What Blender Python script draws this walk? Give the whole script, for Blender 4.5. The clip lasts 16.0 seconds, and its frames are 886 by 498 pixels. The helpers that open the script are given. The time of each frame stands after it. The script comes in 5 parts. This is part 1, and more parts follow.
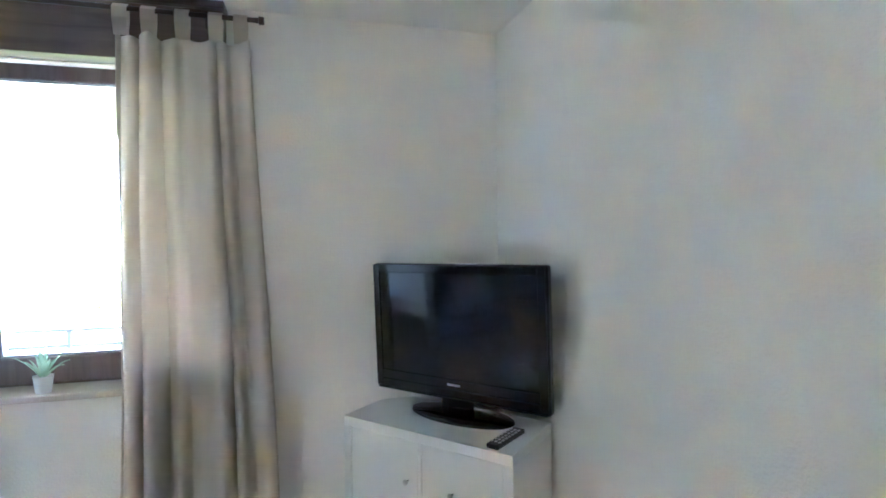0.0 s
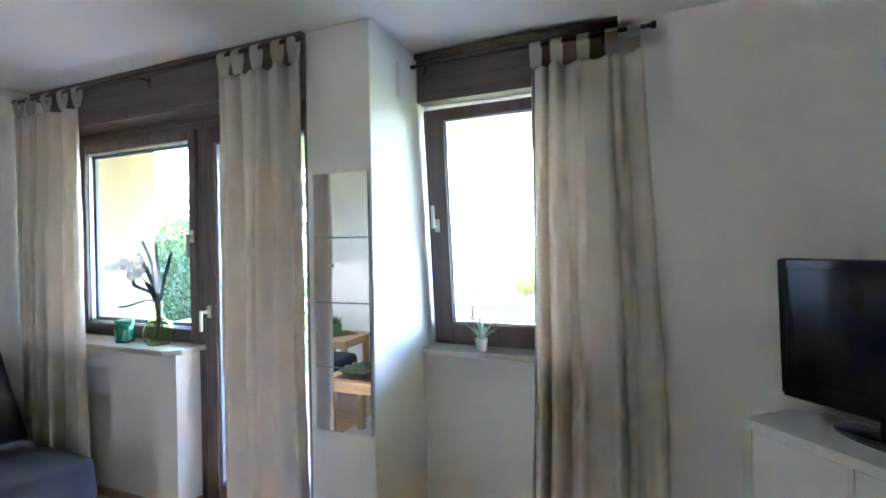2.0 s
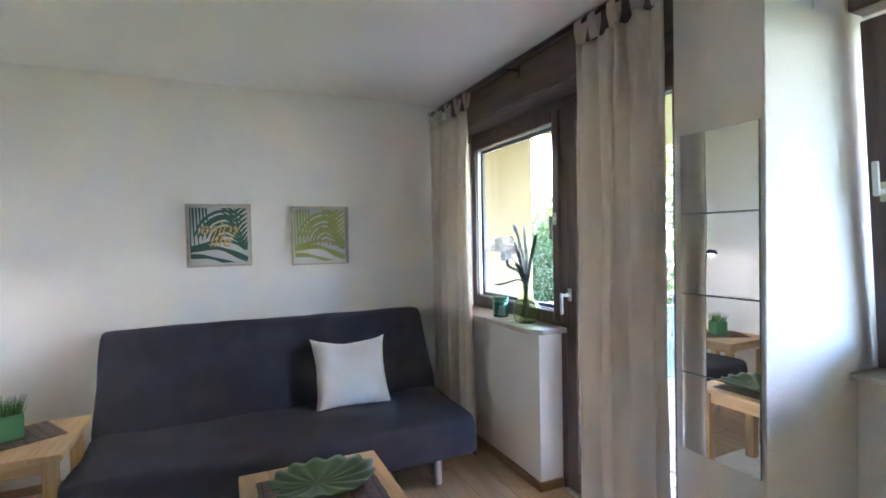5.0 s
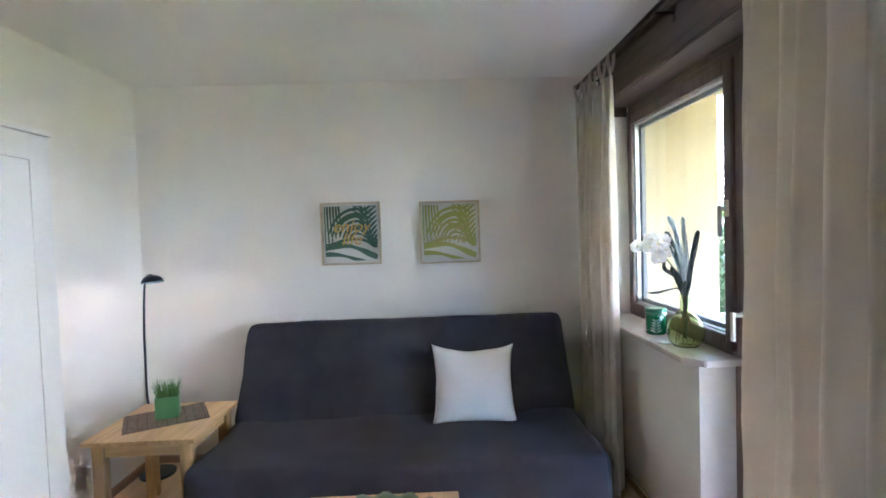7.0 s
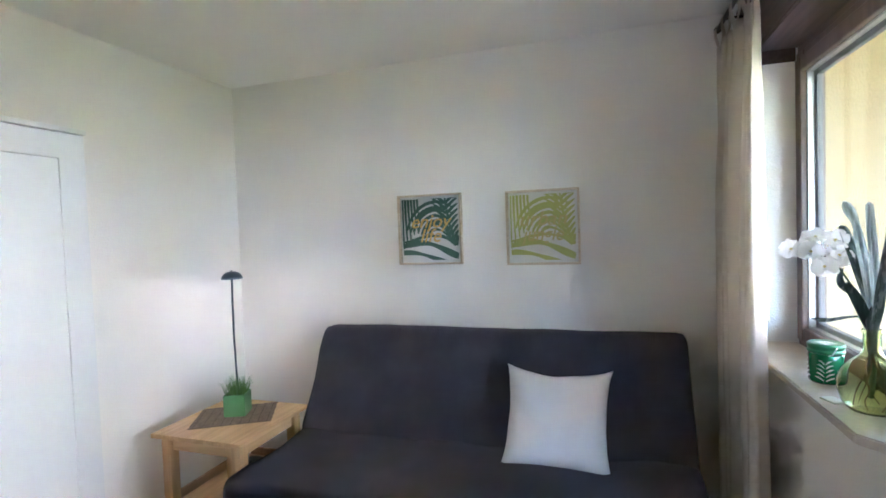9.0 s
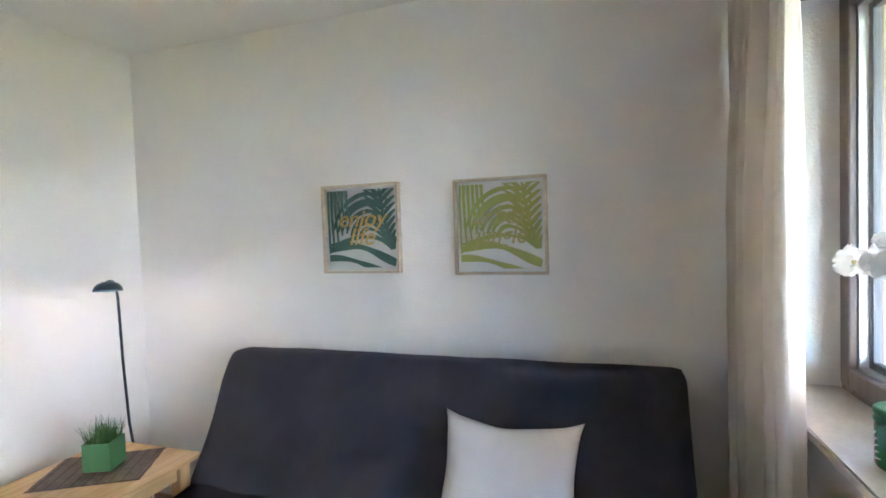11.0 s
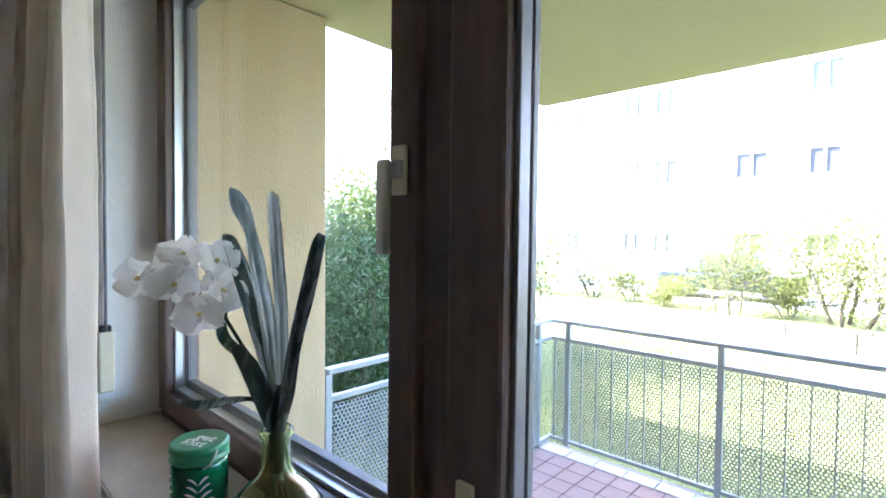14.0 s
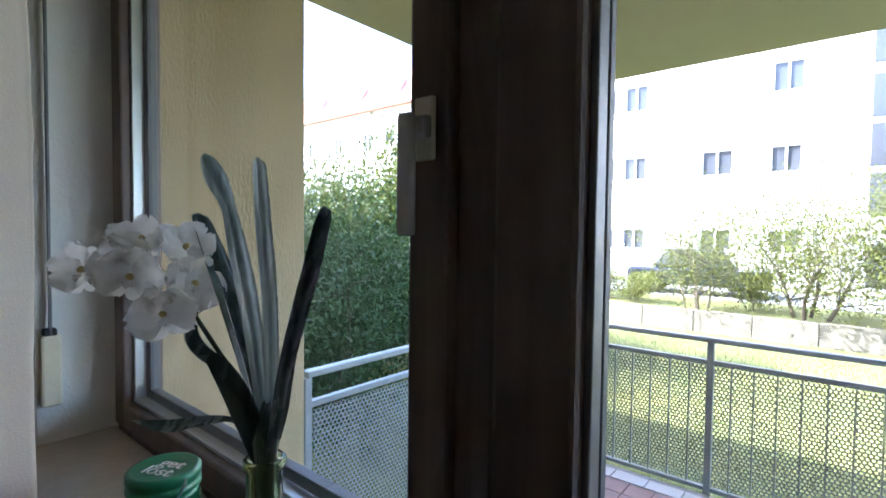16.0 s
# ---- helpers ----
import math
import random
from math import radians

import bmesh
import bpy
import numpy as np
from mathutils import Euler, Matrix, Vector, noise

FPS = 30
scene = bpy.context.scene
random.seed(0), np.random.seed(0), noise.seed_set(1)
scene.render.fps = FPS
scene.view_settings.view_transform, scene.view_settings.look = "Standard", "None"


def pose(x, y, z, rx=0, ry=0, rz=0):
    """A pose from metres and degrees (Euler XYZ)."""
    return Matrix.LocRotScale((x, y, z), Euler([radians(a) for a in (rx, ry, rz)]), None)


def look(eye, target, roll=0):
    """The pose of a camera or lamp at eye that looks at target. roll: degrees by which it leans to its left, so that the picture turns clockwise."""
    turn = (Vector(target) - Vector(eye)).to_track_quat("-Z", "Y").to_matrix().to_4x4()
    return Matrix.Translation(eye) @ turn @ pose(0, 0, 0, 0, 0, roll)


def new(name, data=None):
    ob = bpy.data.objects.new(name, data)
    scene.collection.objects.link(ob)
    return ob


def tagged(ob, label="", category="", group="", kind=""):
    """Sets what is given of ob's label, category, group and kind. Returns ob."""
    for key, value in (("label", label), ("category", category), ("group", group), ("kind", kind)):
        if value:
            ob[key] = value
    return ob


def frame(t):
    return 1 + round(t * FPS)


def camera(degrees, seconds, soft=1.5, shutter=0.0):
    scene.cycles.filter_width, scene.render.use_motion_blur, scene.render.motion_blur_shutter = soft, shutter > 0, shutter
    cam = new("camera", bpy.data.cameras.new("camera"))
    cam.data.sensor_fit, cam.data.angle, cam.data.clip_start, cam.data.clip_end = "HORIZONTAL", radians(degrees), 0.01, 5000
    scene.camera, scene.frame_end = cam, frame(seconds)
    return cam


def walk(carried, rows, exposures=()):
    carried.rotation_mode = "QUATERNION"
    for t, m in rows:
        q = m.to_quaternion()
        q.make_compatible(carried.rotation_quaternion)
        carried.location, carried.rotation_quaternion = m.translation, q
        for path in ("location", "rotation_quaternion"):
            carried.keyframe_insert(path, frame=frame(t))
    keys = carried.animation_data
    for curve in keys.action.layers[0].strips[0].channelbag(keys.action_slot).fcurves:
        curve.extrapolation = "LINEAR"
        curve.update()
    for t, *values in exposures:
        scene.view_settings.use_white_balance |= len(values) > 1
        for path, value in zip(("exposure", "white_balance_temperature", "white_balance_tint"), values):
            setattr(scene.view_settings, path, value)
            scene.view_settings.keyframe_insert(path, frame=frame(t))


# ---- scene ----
cam = camera(84.1, 16.0, soft=1.7)
PATH = [
    (0, (0.623, 0.677, 1.491), (1.113, 2.616, 1.473), -0.7),
    (0.5, (0.536, 0.684, 1.49), (0.508, 2.684, 1.472), -0.7),
    (1, (0.476, 0.644, 1.481), (0.111, 2.61, 1.472), -0.7),
    (1.5, (0.415, 0.579, 1.498), (-0.21, 2.479, 1.473), -0.8),
    (2, (0.416, 0.513, 1.49), (-0.386, 2.344, 1.47), -0.9),
    (2.5, (0.414, 0.466, 1.485), (-0.522, 2.233, 1.458), -0.9),
    (3, (0.399, 0.464, 1.474), (-0.7, 2.134, 1.446), -0.9),
    (3.5, (0.406, 0.524, 1.48), (-0.946, 1.997, 1.443), -1.1),
    (4, (0.437, 0.629, 1.479), (-1.208, 1.766, 1.444), -1.3),
    (4.5, (0.411, 0.688, 1.466), (-1.338, 1.658, 1.431), -1.1),
    (5, (0.284, 0.784, 1.452), (-1.543, 1.596, 1.411), -1.1),
    (5.2, (0.199, 0.813, 1.455), (-1.637, 1.606, 1.423), -1.6),
    (7.3, (-0.07, 1.385, 1.5), (-2.067, 1.31, 1.426), -1.8),
    (7.5, (-0.131, 1.441, 1.497), (-2.125, 1.306, 1.426), -1.8),
    (8, (-0.263, 1.555, 1.492), (-2.239, 1.255, 1.423), -1.9),
    (8.5, (-0.391, 1.669, 1.496), (-2.321, 1.147, 1.428), -2.1),
    (8.7, (-0.449, 1.7, 1.489), (-2.355, 1.099, 1.423), -2.0),
    (10.8, (-1.176, 1.823, 1.494), (-3.063, 1.165, 1.414), -2.1),
    (11, (-1.23, 1.839, 1.482), (-3.127, 1.21, 1.408), -1.9),
    (11.5, (-1.385, 1.822, 1.491), (-3.364, 1.548, 1.405), -1.2),
    (12, (-1.474, 1.846, 1.493), (-3.46, 2.059, 1.407), -0.7),
    (12.5, (-1.523, 1.883, 1.493), (-3.422, 2.504, 1.414), -0.2),
    (13, (-1.572, 1.963, 1.492), (-3.319, 2.934, 1.409), 0.1),
    (13.5, (-1.578, 2.041, 1.481), (-3.136, 3.293, 1.408), 0.5),
    (14, (-1.546, 2.082, 1.469), (-2.917, 3.537, 1.406), 0.7),
    (14.5, (-1.524, 2.112, 1.46), (-2.771, 3.674, 1.397), 0.8),
    (15, (-1.544, 2.151, 1.451), (-2.746, 3.749, 1.385), 0.8),
    (15.5, (-1.602, 2.172, 1.447), (-2.8, 3.772, 1.378), 0.8),
    (16, (-1.699, 2.138, 1.445), (-2.982, 3.67, 1.371), 0.7),
]
EXPOSURE = [(0.0, 7.0, 4900, 18.5), (1.0, 6.68, 4900, 18.5), (2.0, 6.25, 5000, 19.5), (3.0, 5.92, 5080, 20.5), (4.5, 5.88, 5300, 22.5), (7.5, 5.97, 5370, 23), (8.5, 6.0, 5370, 23), (11.0, 6.07, 5470, 23.5), (12.5, 6.15, 5480, 23.5), (13.3, 5.42, 5320, 22), (14.0, 4.78, 5350, 21.5), (14.5, 4.55, 5360, 21), (15.5, 3.92, 5380, 20.5), (16.0, 3.75, 5380, 20.5)]
walk(cam, [(t, look(eye, target, roll)) for t, eye, target, roll in PATH], EXPOSURE)

# ---- light ----
SUN_FROM = Vector((-0.64, -0.38, 0.67)).normalized()
world = bpy.data.worlds.new("sky")
scene.world = world
scene.cycles.diffuse_bounces = 8  # a white room passes its light on many times
world.use_nodes = True
wn = world.node_tree.nodes
wl = world.node_tree.links
sky = wn.new("ShaderNodeTexSky")
sky.sky_type = "NISHITA"
sky.sun_disc = False
sky.sun_elevation = math.asin(SUN_FROM.z)
sky.sun_rotation = math.atan2(SUN_FROM.x, SUN_FROM.y)
sky.air_density, sky.dust_density = 1.0, 2.5
wn["Background"].inputs["Strength"].default_value = 0.15
wl.new(sky.outputs["Color"], wn["Background"].inputs["Color"])


def lamp(name, kind, energy, m, color=(1, 1, 1)):
    data = bpy.data.lights.new(name, kind)
    data.energy, data.color = energy, color
    ob = new(name, data)
    ob.matrix_world = m
    return ob


sun = lamp("sun", "SUN", 3.5, look(SUN_FROM * 30, (0, 0, 0)), (1.0, 0.95, 0.86))
sun.data.angle = radians(0.5)

# ---- materials ----


def mat(name, color, rough=0.6, var=0.12, scale=8.0, fine=90.0, bump=0.15, metal=0.0, spec=0.5, second=None, translucent=0.0, sheen=0.0, coat=0.0, stretch=(1, 1, 1)):
    """A surface of one base colour with slow stains, fine grain and a fine relief."""
    m = bpy.data.materials.new(name)
    m.use_nodes = True
    n, l = m.node_tree.nodes, m.node_tree.links
    b = n["Principled BSDF"]
    co = n.new("ShaderNodeTexCoord")
    mp = n.new("ShaderNodeMapping")
    mp.inputs["Scale"].default_value = stretch
    l.new(co.outputs["Object"], mp.inputs["Vector"])
    slow = n.new("ShaderNodeTexNoise")
    slow.inputs["Scale"].default_value, slow.inputs["Detail"].default_value = scale, 4
    quick = n.new("ShaderNodeTexNoise")
    quick.inputs["Scale"].default_value, quick.inputs["Detail"].default_value = fine, 3
    l.new(mp.outputs["Vector"], slow.inputs["Vector"])
    l.new(mp.outputs["Vector"], quick.inputs["Vector"])
    ramp = n.new("ShaderNodeValToRGB")
    lo = second or tuple(c * (1 - var) for c in color)
    ramp.color_ramp.elements[0].position, ramp.color_ramp.elements[1].position = 0.3, 0.7
    ramp.color_ramp.elements[0].color = (*lo, 1)
    ramp.color_ramp.elements[1].color = (*color, 1)
    l.new(slow.outputs["Fac"], ramp.inputs["Fac"])
    mix = n.new("ShaderNodeMix")
    mix.data_type, mix.blend_type = "RGBA", "MULTIPLY"
    grain = n.new("ShaderNodeMapRange")
    grain.inputs["To Min"].default_value, grain.inputs["To Max"].default_value = 1 - var, 1 + var * 0.6
    l.new(quick.outputs["Fac"], grain.inputs["Value"])
    mix.inputs["Factor"].default_value = 1.0
    l.new(ramp.outputs["Color"], mix.inputs["A"])
    l.new(grain.outputs["Result"], mix.inputs["B"])
    l.new(mix.outputs["Result"], b.inputs["Base Color"])
    rr = n.new("ShaderNodeMapRange")
    rr.inputs["To Min"].default_value, rr.inputs["To Max"].default_value = max(rough - 0.08, 0.02), min(rough + 0.08, 1)
    l.new(slow.outputs["Fac"], rr.inputs["Value"])
    l.new(rr.outputs["Result"], b.inputs["Roughness"])
    b.inputs["Metallic"].default_value = metal
    b.inputs["Specular IOR Level"].default_value = spec
    b.inputs["Sheen Weight"].default_value = sheen
    b.inputs["Coat Weight"].default_value = coat
    if bump:
        bp = n.new("ShaderNodeBump")
        bp.inputs["Strength"].default_value, bp.inputs["Distance"].default_value = bump, 0.004 if fine > 50 else 0.012
        l.new(quick.outputs["Fac"], bp.inputs["Height"])
        l.new(bp.outputs["Normal"], b.inputs["Normal"])
    if translucent:
        tr = n.new("ShaderNodeBsdfTranslucent")
        l.new(mix.outputs["Result"], tr.inputs["Color"])
        ms = n.new("ShaderNodeMixShader")
        ms.inputs["Fac"].default_value = translucent
        l.new(b.outputs["BSDF"], ms.inputs[1])
        l.new(tr.outputs["BSDF"], ms.inputs[2])
        l.new(ms.outputs["Shader"], n["Material Output"].inputs["Surface"])
    return m


def wood_mat(name, light, dark, rough=0.5, along="X", random_piece=0.0, scale=1.0):
    """Wood with grain along one axis; pieces may differ a little from one another."""
    m = bpy.data.materials.new(name)
    m.use_nodes = True
    n, l = m.node_tree.nodes, m.node_tree.links
    b = n["Principled BSDF"]
    co = n.new("ShaderNodeTexCoord")
    mp = n.new("ShaderNodeMapping")
    k = {"X": (1.2, 14, 14), "Y": (14, 1.2, 14), "Z": (14, 14, 1.2)}[along]
    mp.inputs["Scale"].default_value = tuple(c * scale for c in k)
    l.new(co.outputs["Object"], mp.inputs["Vector"])
    info = n.new("ShaderNodeObjectInfo")
    add = n.new("ShaderNodeVectorMath")
    add.operation = "ADD"
    mul = n.new("ShaderNodeMath")
    mul.operation = "MULTIPLY"
    mul.inputs[1].default_value = 37.0
    l.new(info.outputs["Random"], mul.inputs[0])
    l.new(mp.outputs["Vector"], add.inputs[0])
    l.new(mul.outputs[0], add.inputs[1])
    a = n.new("ShaderNodeTexNoise")
    a.inputs["Scale"].default_value, a.inputs["Detail"].default_value, a.inputs["Distortion"].default_value = 1.6, 6, 1.2
    l.new(add.outputs[0], a.inputs["Vector"])
    ramp = n.new("ShaderNodeValToRGB")
    ramp.color_ramp.elements[0].position, ramp.color_ramp.elements[1].position = 0.32, 0.62
    ramp.color_ramp.elements[0].color = (*dark, 1)
    ramp.color_ramp.elements[1].color = (*light, 1)
    l.new(a.outputs["Fac"], ramp.inputs["Fac"])
    hsv = n.new("ShaderNodeHueSaturation")
    mr = n.new("ShaderNodeMapRange")
    mr.inputs["To Min"].default_value, mr.inputs["To Max"].default_value = 1 - random_piece, 1 + random_piece
    l.new(info.outputs["Random"], mr.inputs["Value"])
    l.new(mr.outputs["Result"], hsv.inputs["Value"])
    l.new(ramp.outputs["Color"], hsv.inputs["Color"])
    l.new(hsv.outputs["Color"], b.inputs["Base Color"])
    b.inputs["Roughness"].default_value = rough
    bp = n.new("ShaderNodeBump")
    bp.inputs["Strength"].default_value, bp.inputs["Distance"].default_value = 0.08, 0.003
    l.new(a.outputs["Fac"], bp.inputs["Height"])
    l.new(bp.outputs["Normal"], b.inputs["Normal"])
    return m


def glass_mat(name, color=(1, 1, 1), rough=0.0, ior=1.45):
    m = bpy.data.materials.new(name)
    m.use_nodes = True
    b = m.node_tree.nodes["Principled BSDF"]
    b.inputs["Base Color"].default_value = (*color, 1)
    b.inputs["Roughness"].default_value = rough
    b.inputs["Transmission Weight"].default_value = 1.0
    b.inputs["IOR"].default_value = ior
    return m


def pane_mat(name):
    """A thin window pane: clear, with a faint reflection."""
    m = bpy.data.materials.new(name)
    m.use_nodes = True
    n, l = m.node_tree.nodes, m.node_tree.links
    clear = n.new("ShaderNodeBsdfTransparent")
    clear.inputs["Color"].default_value = (0.94, 0.96, 0.95, 1)
    gloss = n.new("ShaderNodeBsdfGlossy")
    gloss.inputs["Roughness"].default_value = 0.01
    lw = n.new("ShaderNodeLayerWeight")
    pw = n.new("ShaderNodeMath")
    pw.operation, pw.inputs[1].default_value = "POWER", 5.0
    fr = n.new("ShaderNodeMapRange")
    fr.inputs["To Min"].default_value, fr.inputs["To Max"].default_value = 0.03, 0.55
    l.new(lw.outputs["Facing"], pw.inputs[0])
    l.new(pw.outputs[0], fr.inputs["Value"])
    ms = n.new("ShaderNodeMixShader")
    l.new(fr.outputs["Result"], ms.inputs["Fac"])
    l.new(clear.outputs["BSDF"], ms.inputs[1])
    l.new(gloss.outputs["BSDF"], ms.inputs[2])
    l.new(ms.outputs["Shader"], n["Material Output"].inputs["Surface"])
    return m


def glow_mat(name, color, strength):
    m = bpy.data.materials.new(name)
    m.use_nodes = True
    b = m.node_tree.nodes["Principled BSDF"]
    b.inputs["Emission Color"].default_value = (*color, 1)
    b.inputs["Emission Strength"].default_value = strength
    return m


M_WALL = mat("wall_paint", (0.87, 0.842, 0.79), 0.85, 0.03, 3.0, 120, 0.5)
M_CEIL = mat("ceiling_paint", (0.89, 0.875, 0.83), 0.9, 0.03, 2.0, 160, 0.3)
M_DARKWOOD = wood_mat("dark_stained_wood", (0.145, 0.098, 0.080), (0.092, 0.062, 0.051), 0.42, "Z")
M_DARKWOODX = wood_mat("dark_stained_panel", (0.145, 0.102, 0.084), (0.098, 0.069, 0.058), 0.45, "X")
M_SEAL = mat("grey_rubber_seal", (0.16, 0.17, 0.18), 0.5, 0.1)
M_BEAD = mat("grey_metal_bead", (0.20, 0.20, 0.21), 0.45, 0.1, 20, 200, 0.05, metal=0.4)
M_ALU = mat("aluminium_strip", (0.62, 0.63, 0.64), 0.35, 0.08, 20, 200, 0.05, metal=0.9)
M_PANE = pane_mat("window_pane")
M_SILL = mat("polished_stone", (0.62, 0.55, 0.46), 0.33, 0.18, 9.0, 60, 0.02, second=(0.50, 0.42, 0.34))
M_WHITEPLASTIC = mat("white_plastic", (0.82, 0.80, 0.74), 0.35, 0.04)
M_CREAM = mat("cream_plastic", (0.72, 0.66, 0.48), 0.4, 0.05)
M_CURTAIN = mat("linen_curtain", (0.66, 0.595, 0.51), 0.9, 0.05, 5, 260, 0.3, translucent=0.34, sheen=0.1)
M_ROD = mat("brown_metal_rod", (0.07, 0.05, 0.045), 0.35, 0.1, metal=0.5)
M_MIRROR = mat("mirror", (0.93, 0.95, 0.94), 0.0, 0.0, bump=0, metal=1.0)
M_MIRROR.node_tree.nodes["Principled BSDF"].inputs["Roughness"].default_value = 0.0
for k in list(M_MIRROR.node_tree.links):
    if k.to_socket.name == "Roughness":
        M_MIRROR.node_tree.links.remove(k)
M_MIRROREDGE = mat("mirror_edge", (0.30, 0.38, 0.36), 0.2, 0.05)
M_LAMINATE = wood_mat("oak_laminate", (0.56, 0.37, 0.22), (0.46, 0.29, 0.16), 0.33, "X", 0.10)
M_GAP = mat("dark_joint", (0.10, 0.06, 0.035), 0.8)
M_BASEBOARD = wood_mat("oak_baseboard", (0.42, 0.26, 0.15), (0.33, 0.20, 0.11), 0.4, "X")
M_DOORWHITE = mat("white_lacquer", (0.80, 0.80, 0.78), 0.32, 0.02, 4, 40, 0.02)
M_SOFA = mat("dark_navy_fabric", (0.064, 0.060, 0.070), 0.95, 0.22, 5, 420, 0.5, sheen=0.05, spec=0.2, second=(0.046, 0.043, 0.052))
M_STEEL = mat("satin_steel", (0.60, 0.60, 0.60), 0.3, 0.05, metal=0.9, bump=0.02)
M_CUSHION = mat("white_cotton", (0.80, 0.78, 0.76), 0.9, 0.04, 10, 400, 0.35)
M_PINE = wood_mat("pine_x", (0.66, 0.43, 0.20), (0.52, 0.31, 0.13), 0.45, "X", 0.06)
M_PINEY = wood_mat("pine_y", (0.66, 0.43, 0.20), (0.52, 0.31, 0.13), 0.45, "Y", 0.08)
M_PINEZ = wood_mat("pine_z", (0.64, 0.41, 0.19), (0.52, 0.31, 0.13), 0.45, "Z", 0.06)
M_PALEWOOD = wood_mat("pale_wood", (0.62, 0.52, 0.38), (0.52, 0.42, 0.29), 0.6, "Z")
M_REED = mat("brown_reed", (0.24, 0.17, 0.12), 0.8, 0.3, 30, 200, 0.3, second=(0.15, 0.10, 0.07))
M_THREAD = mat("dark_thread", (0.10, 0.07, 0.05), 0.9, 0.2)
M_LEAFPLATE = mat("green_glaze", (0.085, 0.138, 0.055), 0.34, 0.25, 14, 80, 0.12, coat=0.2)
M_GREENPOT = mat("green_ceramic", (0.10, 0.245, 0.085), 0.4, 0.08)
M_GRASS = mat("artificial_grass", (0.13, 0.26, 0.05), 0.6, 0.3, 30, 100, 0.0, second=(0.05, 0.13, 0.03), translucent=0.2)
M_SOIL = mat("soil", (0.05, 0.035, 0.025), 0.95, 0.3, 40, 200, 0.6)
M_LAMP = mat("dark_blue_grey_metal", (0.035, 0.055, 0.075), 0.35, 0.1, metal=0.3)
M_BULB = glow_mat("lamp_bulb", (1.0, 0.86, 0.66), 0.5)
M_PICBACK = mat("picture_white", (0.72, 0.72, 0.67), 0.8, 0.05)
M_TEAL = mat("dark_green_paint", (0.075, 0.155, 0.115), 0.7, 0.15)
M_LIME = mat("lime_green_paint", (0.43, 0.45, 0.12), 0.7, 0.12)
M_GOLDTEXT = mat("gold_lettering", (0.70, 0.46, 0.13), 0.5, 0.1)
M_GOLDPALE = mat("pale_gold_lettering", (0.52, 0.44, 0.16), 0.5, 0.1)
M_TVBEZEL = mat("black_gloss_plastic", (0.010, 0.010, 0.012), 0.12, 0.1, bump=0.0)
M_TVSCREEN = mat("dark_screen", (0.010, 0.011, 0.014), 0.09, 0.05, bump=0.0)
M_CABINET = mat("white_foil", (0.80, 0.80, 0.78), 0.38, 0.02, 4, 60, 0.02)
M_GREY = mat("grey_rubber", (0.22, 0.22, 0.23), 0.5, 0.1)
M_BLACK = mat("black_plastic", (0.02, 0.02, 0.022), 0.4, 0.1)
M_VASE = glass_mat("green_bottle_glass", (0.90, 0.96, 0.66), 0.0, 1.33)
M_JAR = mat("green_glazed_jar", (0.010, 0.17, 0.060), 0.18, 0.2, 20, 80, 0.0, coat=0.5)
M_JARLID = mat("green_lid", (0.030, 0.20, 0.085), 0.35, 0.1)
M_PRINT = mat("white_print", (0.75, 0.78, 0.70), 0.5, 0.05)
M_ORCHIDLEAF = mat("waxy_leaf", (0.10, 0.14, 0.125), 0.27, 0.3, 1.0, 3.0, 0.1, second=(0.05, 0.08, 0.07), stretch=(60, 60, 3))
# sheen of the lit orchid blades, put into the colour as silvery streaks
M_ORCHIDSHEEN = mat("waxy_leaf_sheen", (0.60, 0.66, 0.66), 0.24, 0.3, 1.0, 3.0, 0.1, second=(0.20, 0.27, 0.25), stretch=(70, 70, 2.5))
M_PETAL = mat("white_petal", (0.93, 0.92, 0.89), 0.6, 0.04, 30, 200, 0.1, translucent=0.40)
M_PETALCORE = mat("yellow_petal_core", (0.78, 0.66, 0.30), 0.6, 0.15)
M_ROOT = mat("brown_root", (0.20, 0.13, 0.07), 0.7, 0.3, 30, 90, 0.2)
M_STEM = mat("green_stem", (0.05, 0.09, 0.04), 0.5, 0.2)
M_ALOE = mat("pale_green_leaf", (0.50, 0.62, 0.44), 0.5, 0.2, 20, 80, 0.05, second=(0.34, 0.50, 0.30), translucent=0.4)
M_WHITEPOT = mat("white_ceramic", (0.80, 0.80, 0.77), 0.3, 0.03)
M_RUG = mat("white_cotton_rug", (0.74, 0.73, 0.70), 0.95, 0.1, 12, 160, 0.6)
M_STUCCO = mat("yellow_stucco", (0.43, 0.345, 0.20), 0.95, 0.30, 2.5, 95, 1.0, second=(0.34, 0.27, 0.15), stretch=(1, 1, 0.55))
M_SOFFIT = mat("yellow_soffit", (0.46, 0.43, 0.235), 0.9, 0.06, 1.5, 60, 0.3)
M_TILE = mat("terracotta_tile", (0.27, 0.165, 0.13), 0.55, 0.15, 6, 70, 0.1, second=(0.21, 0.125, 0.095))
M_GROUT = mat("grey_grout", (0.30, 0.28, 0.26), 0.9, 0.1)
M_EDGETILE = mat("pale_concrete_edge", (0.55, 0.52, 0.48), 0.8, 0.12, 8, 90, 0.2)
M_RAIL = mat("galvanised_grey", (0.30, 0.33, 0.33), 0.45, 0.12, 12, 90, 0.05, metal=0.35)
M_LAWN = mat("lawn", (0.155, 0.155, 0.034), 0.95, 0.35, 0.9, 40, 0.8, second=(0.10, 0.118, 0.024))
M_BLADE = mat("lawn_blades", (0.155, 0.155, 0.034), 0.8, 0.3, 2.0, 60, 0.0, second=(0.10, 0.118, 0.024), translucent=0.3)
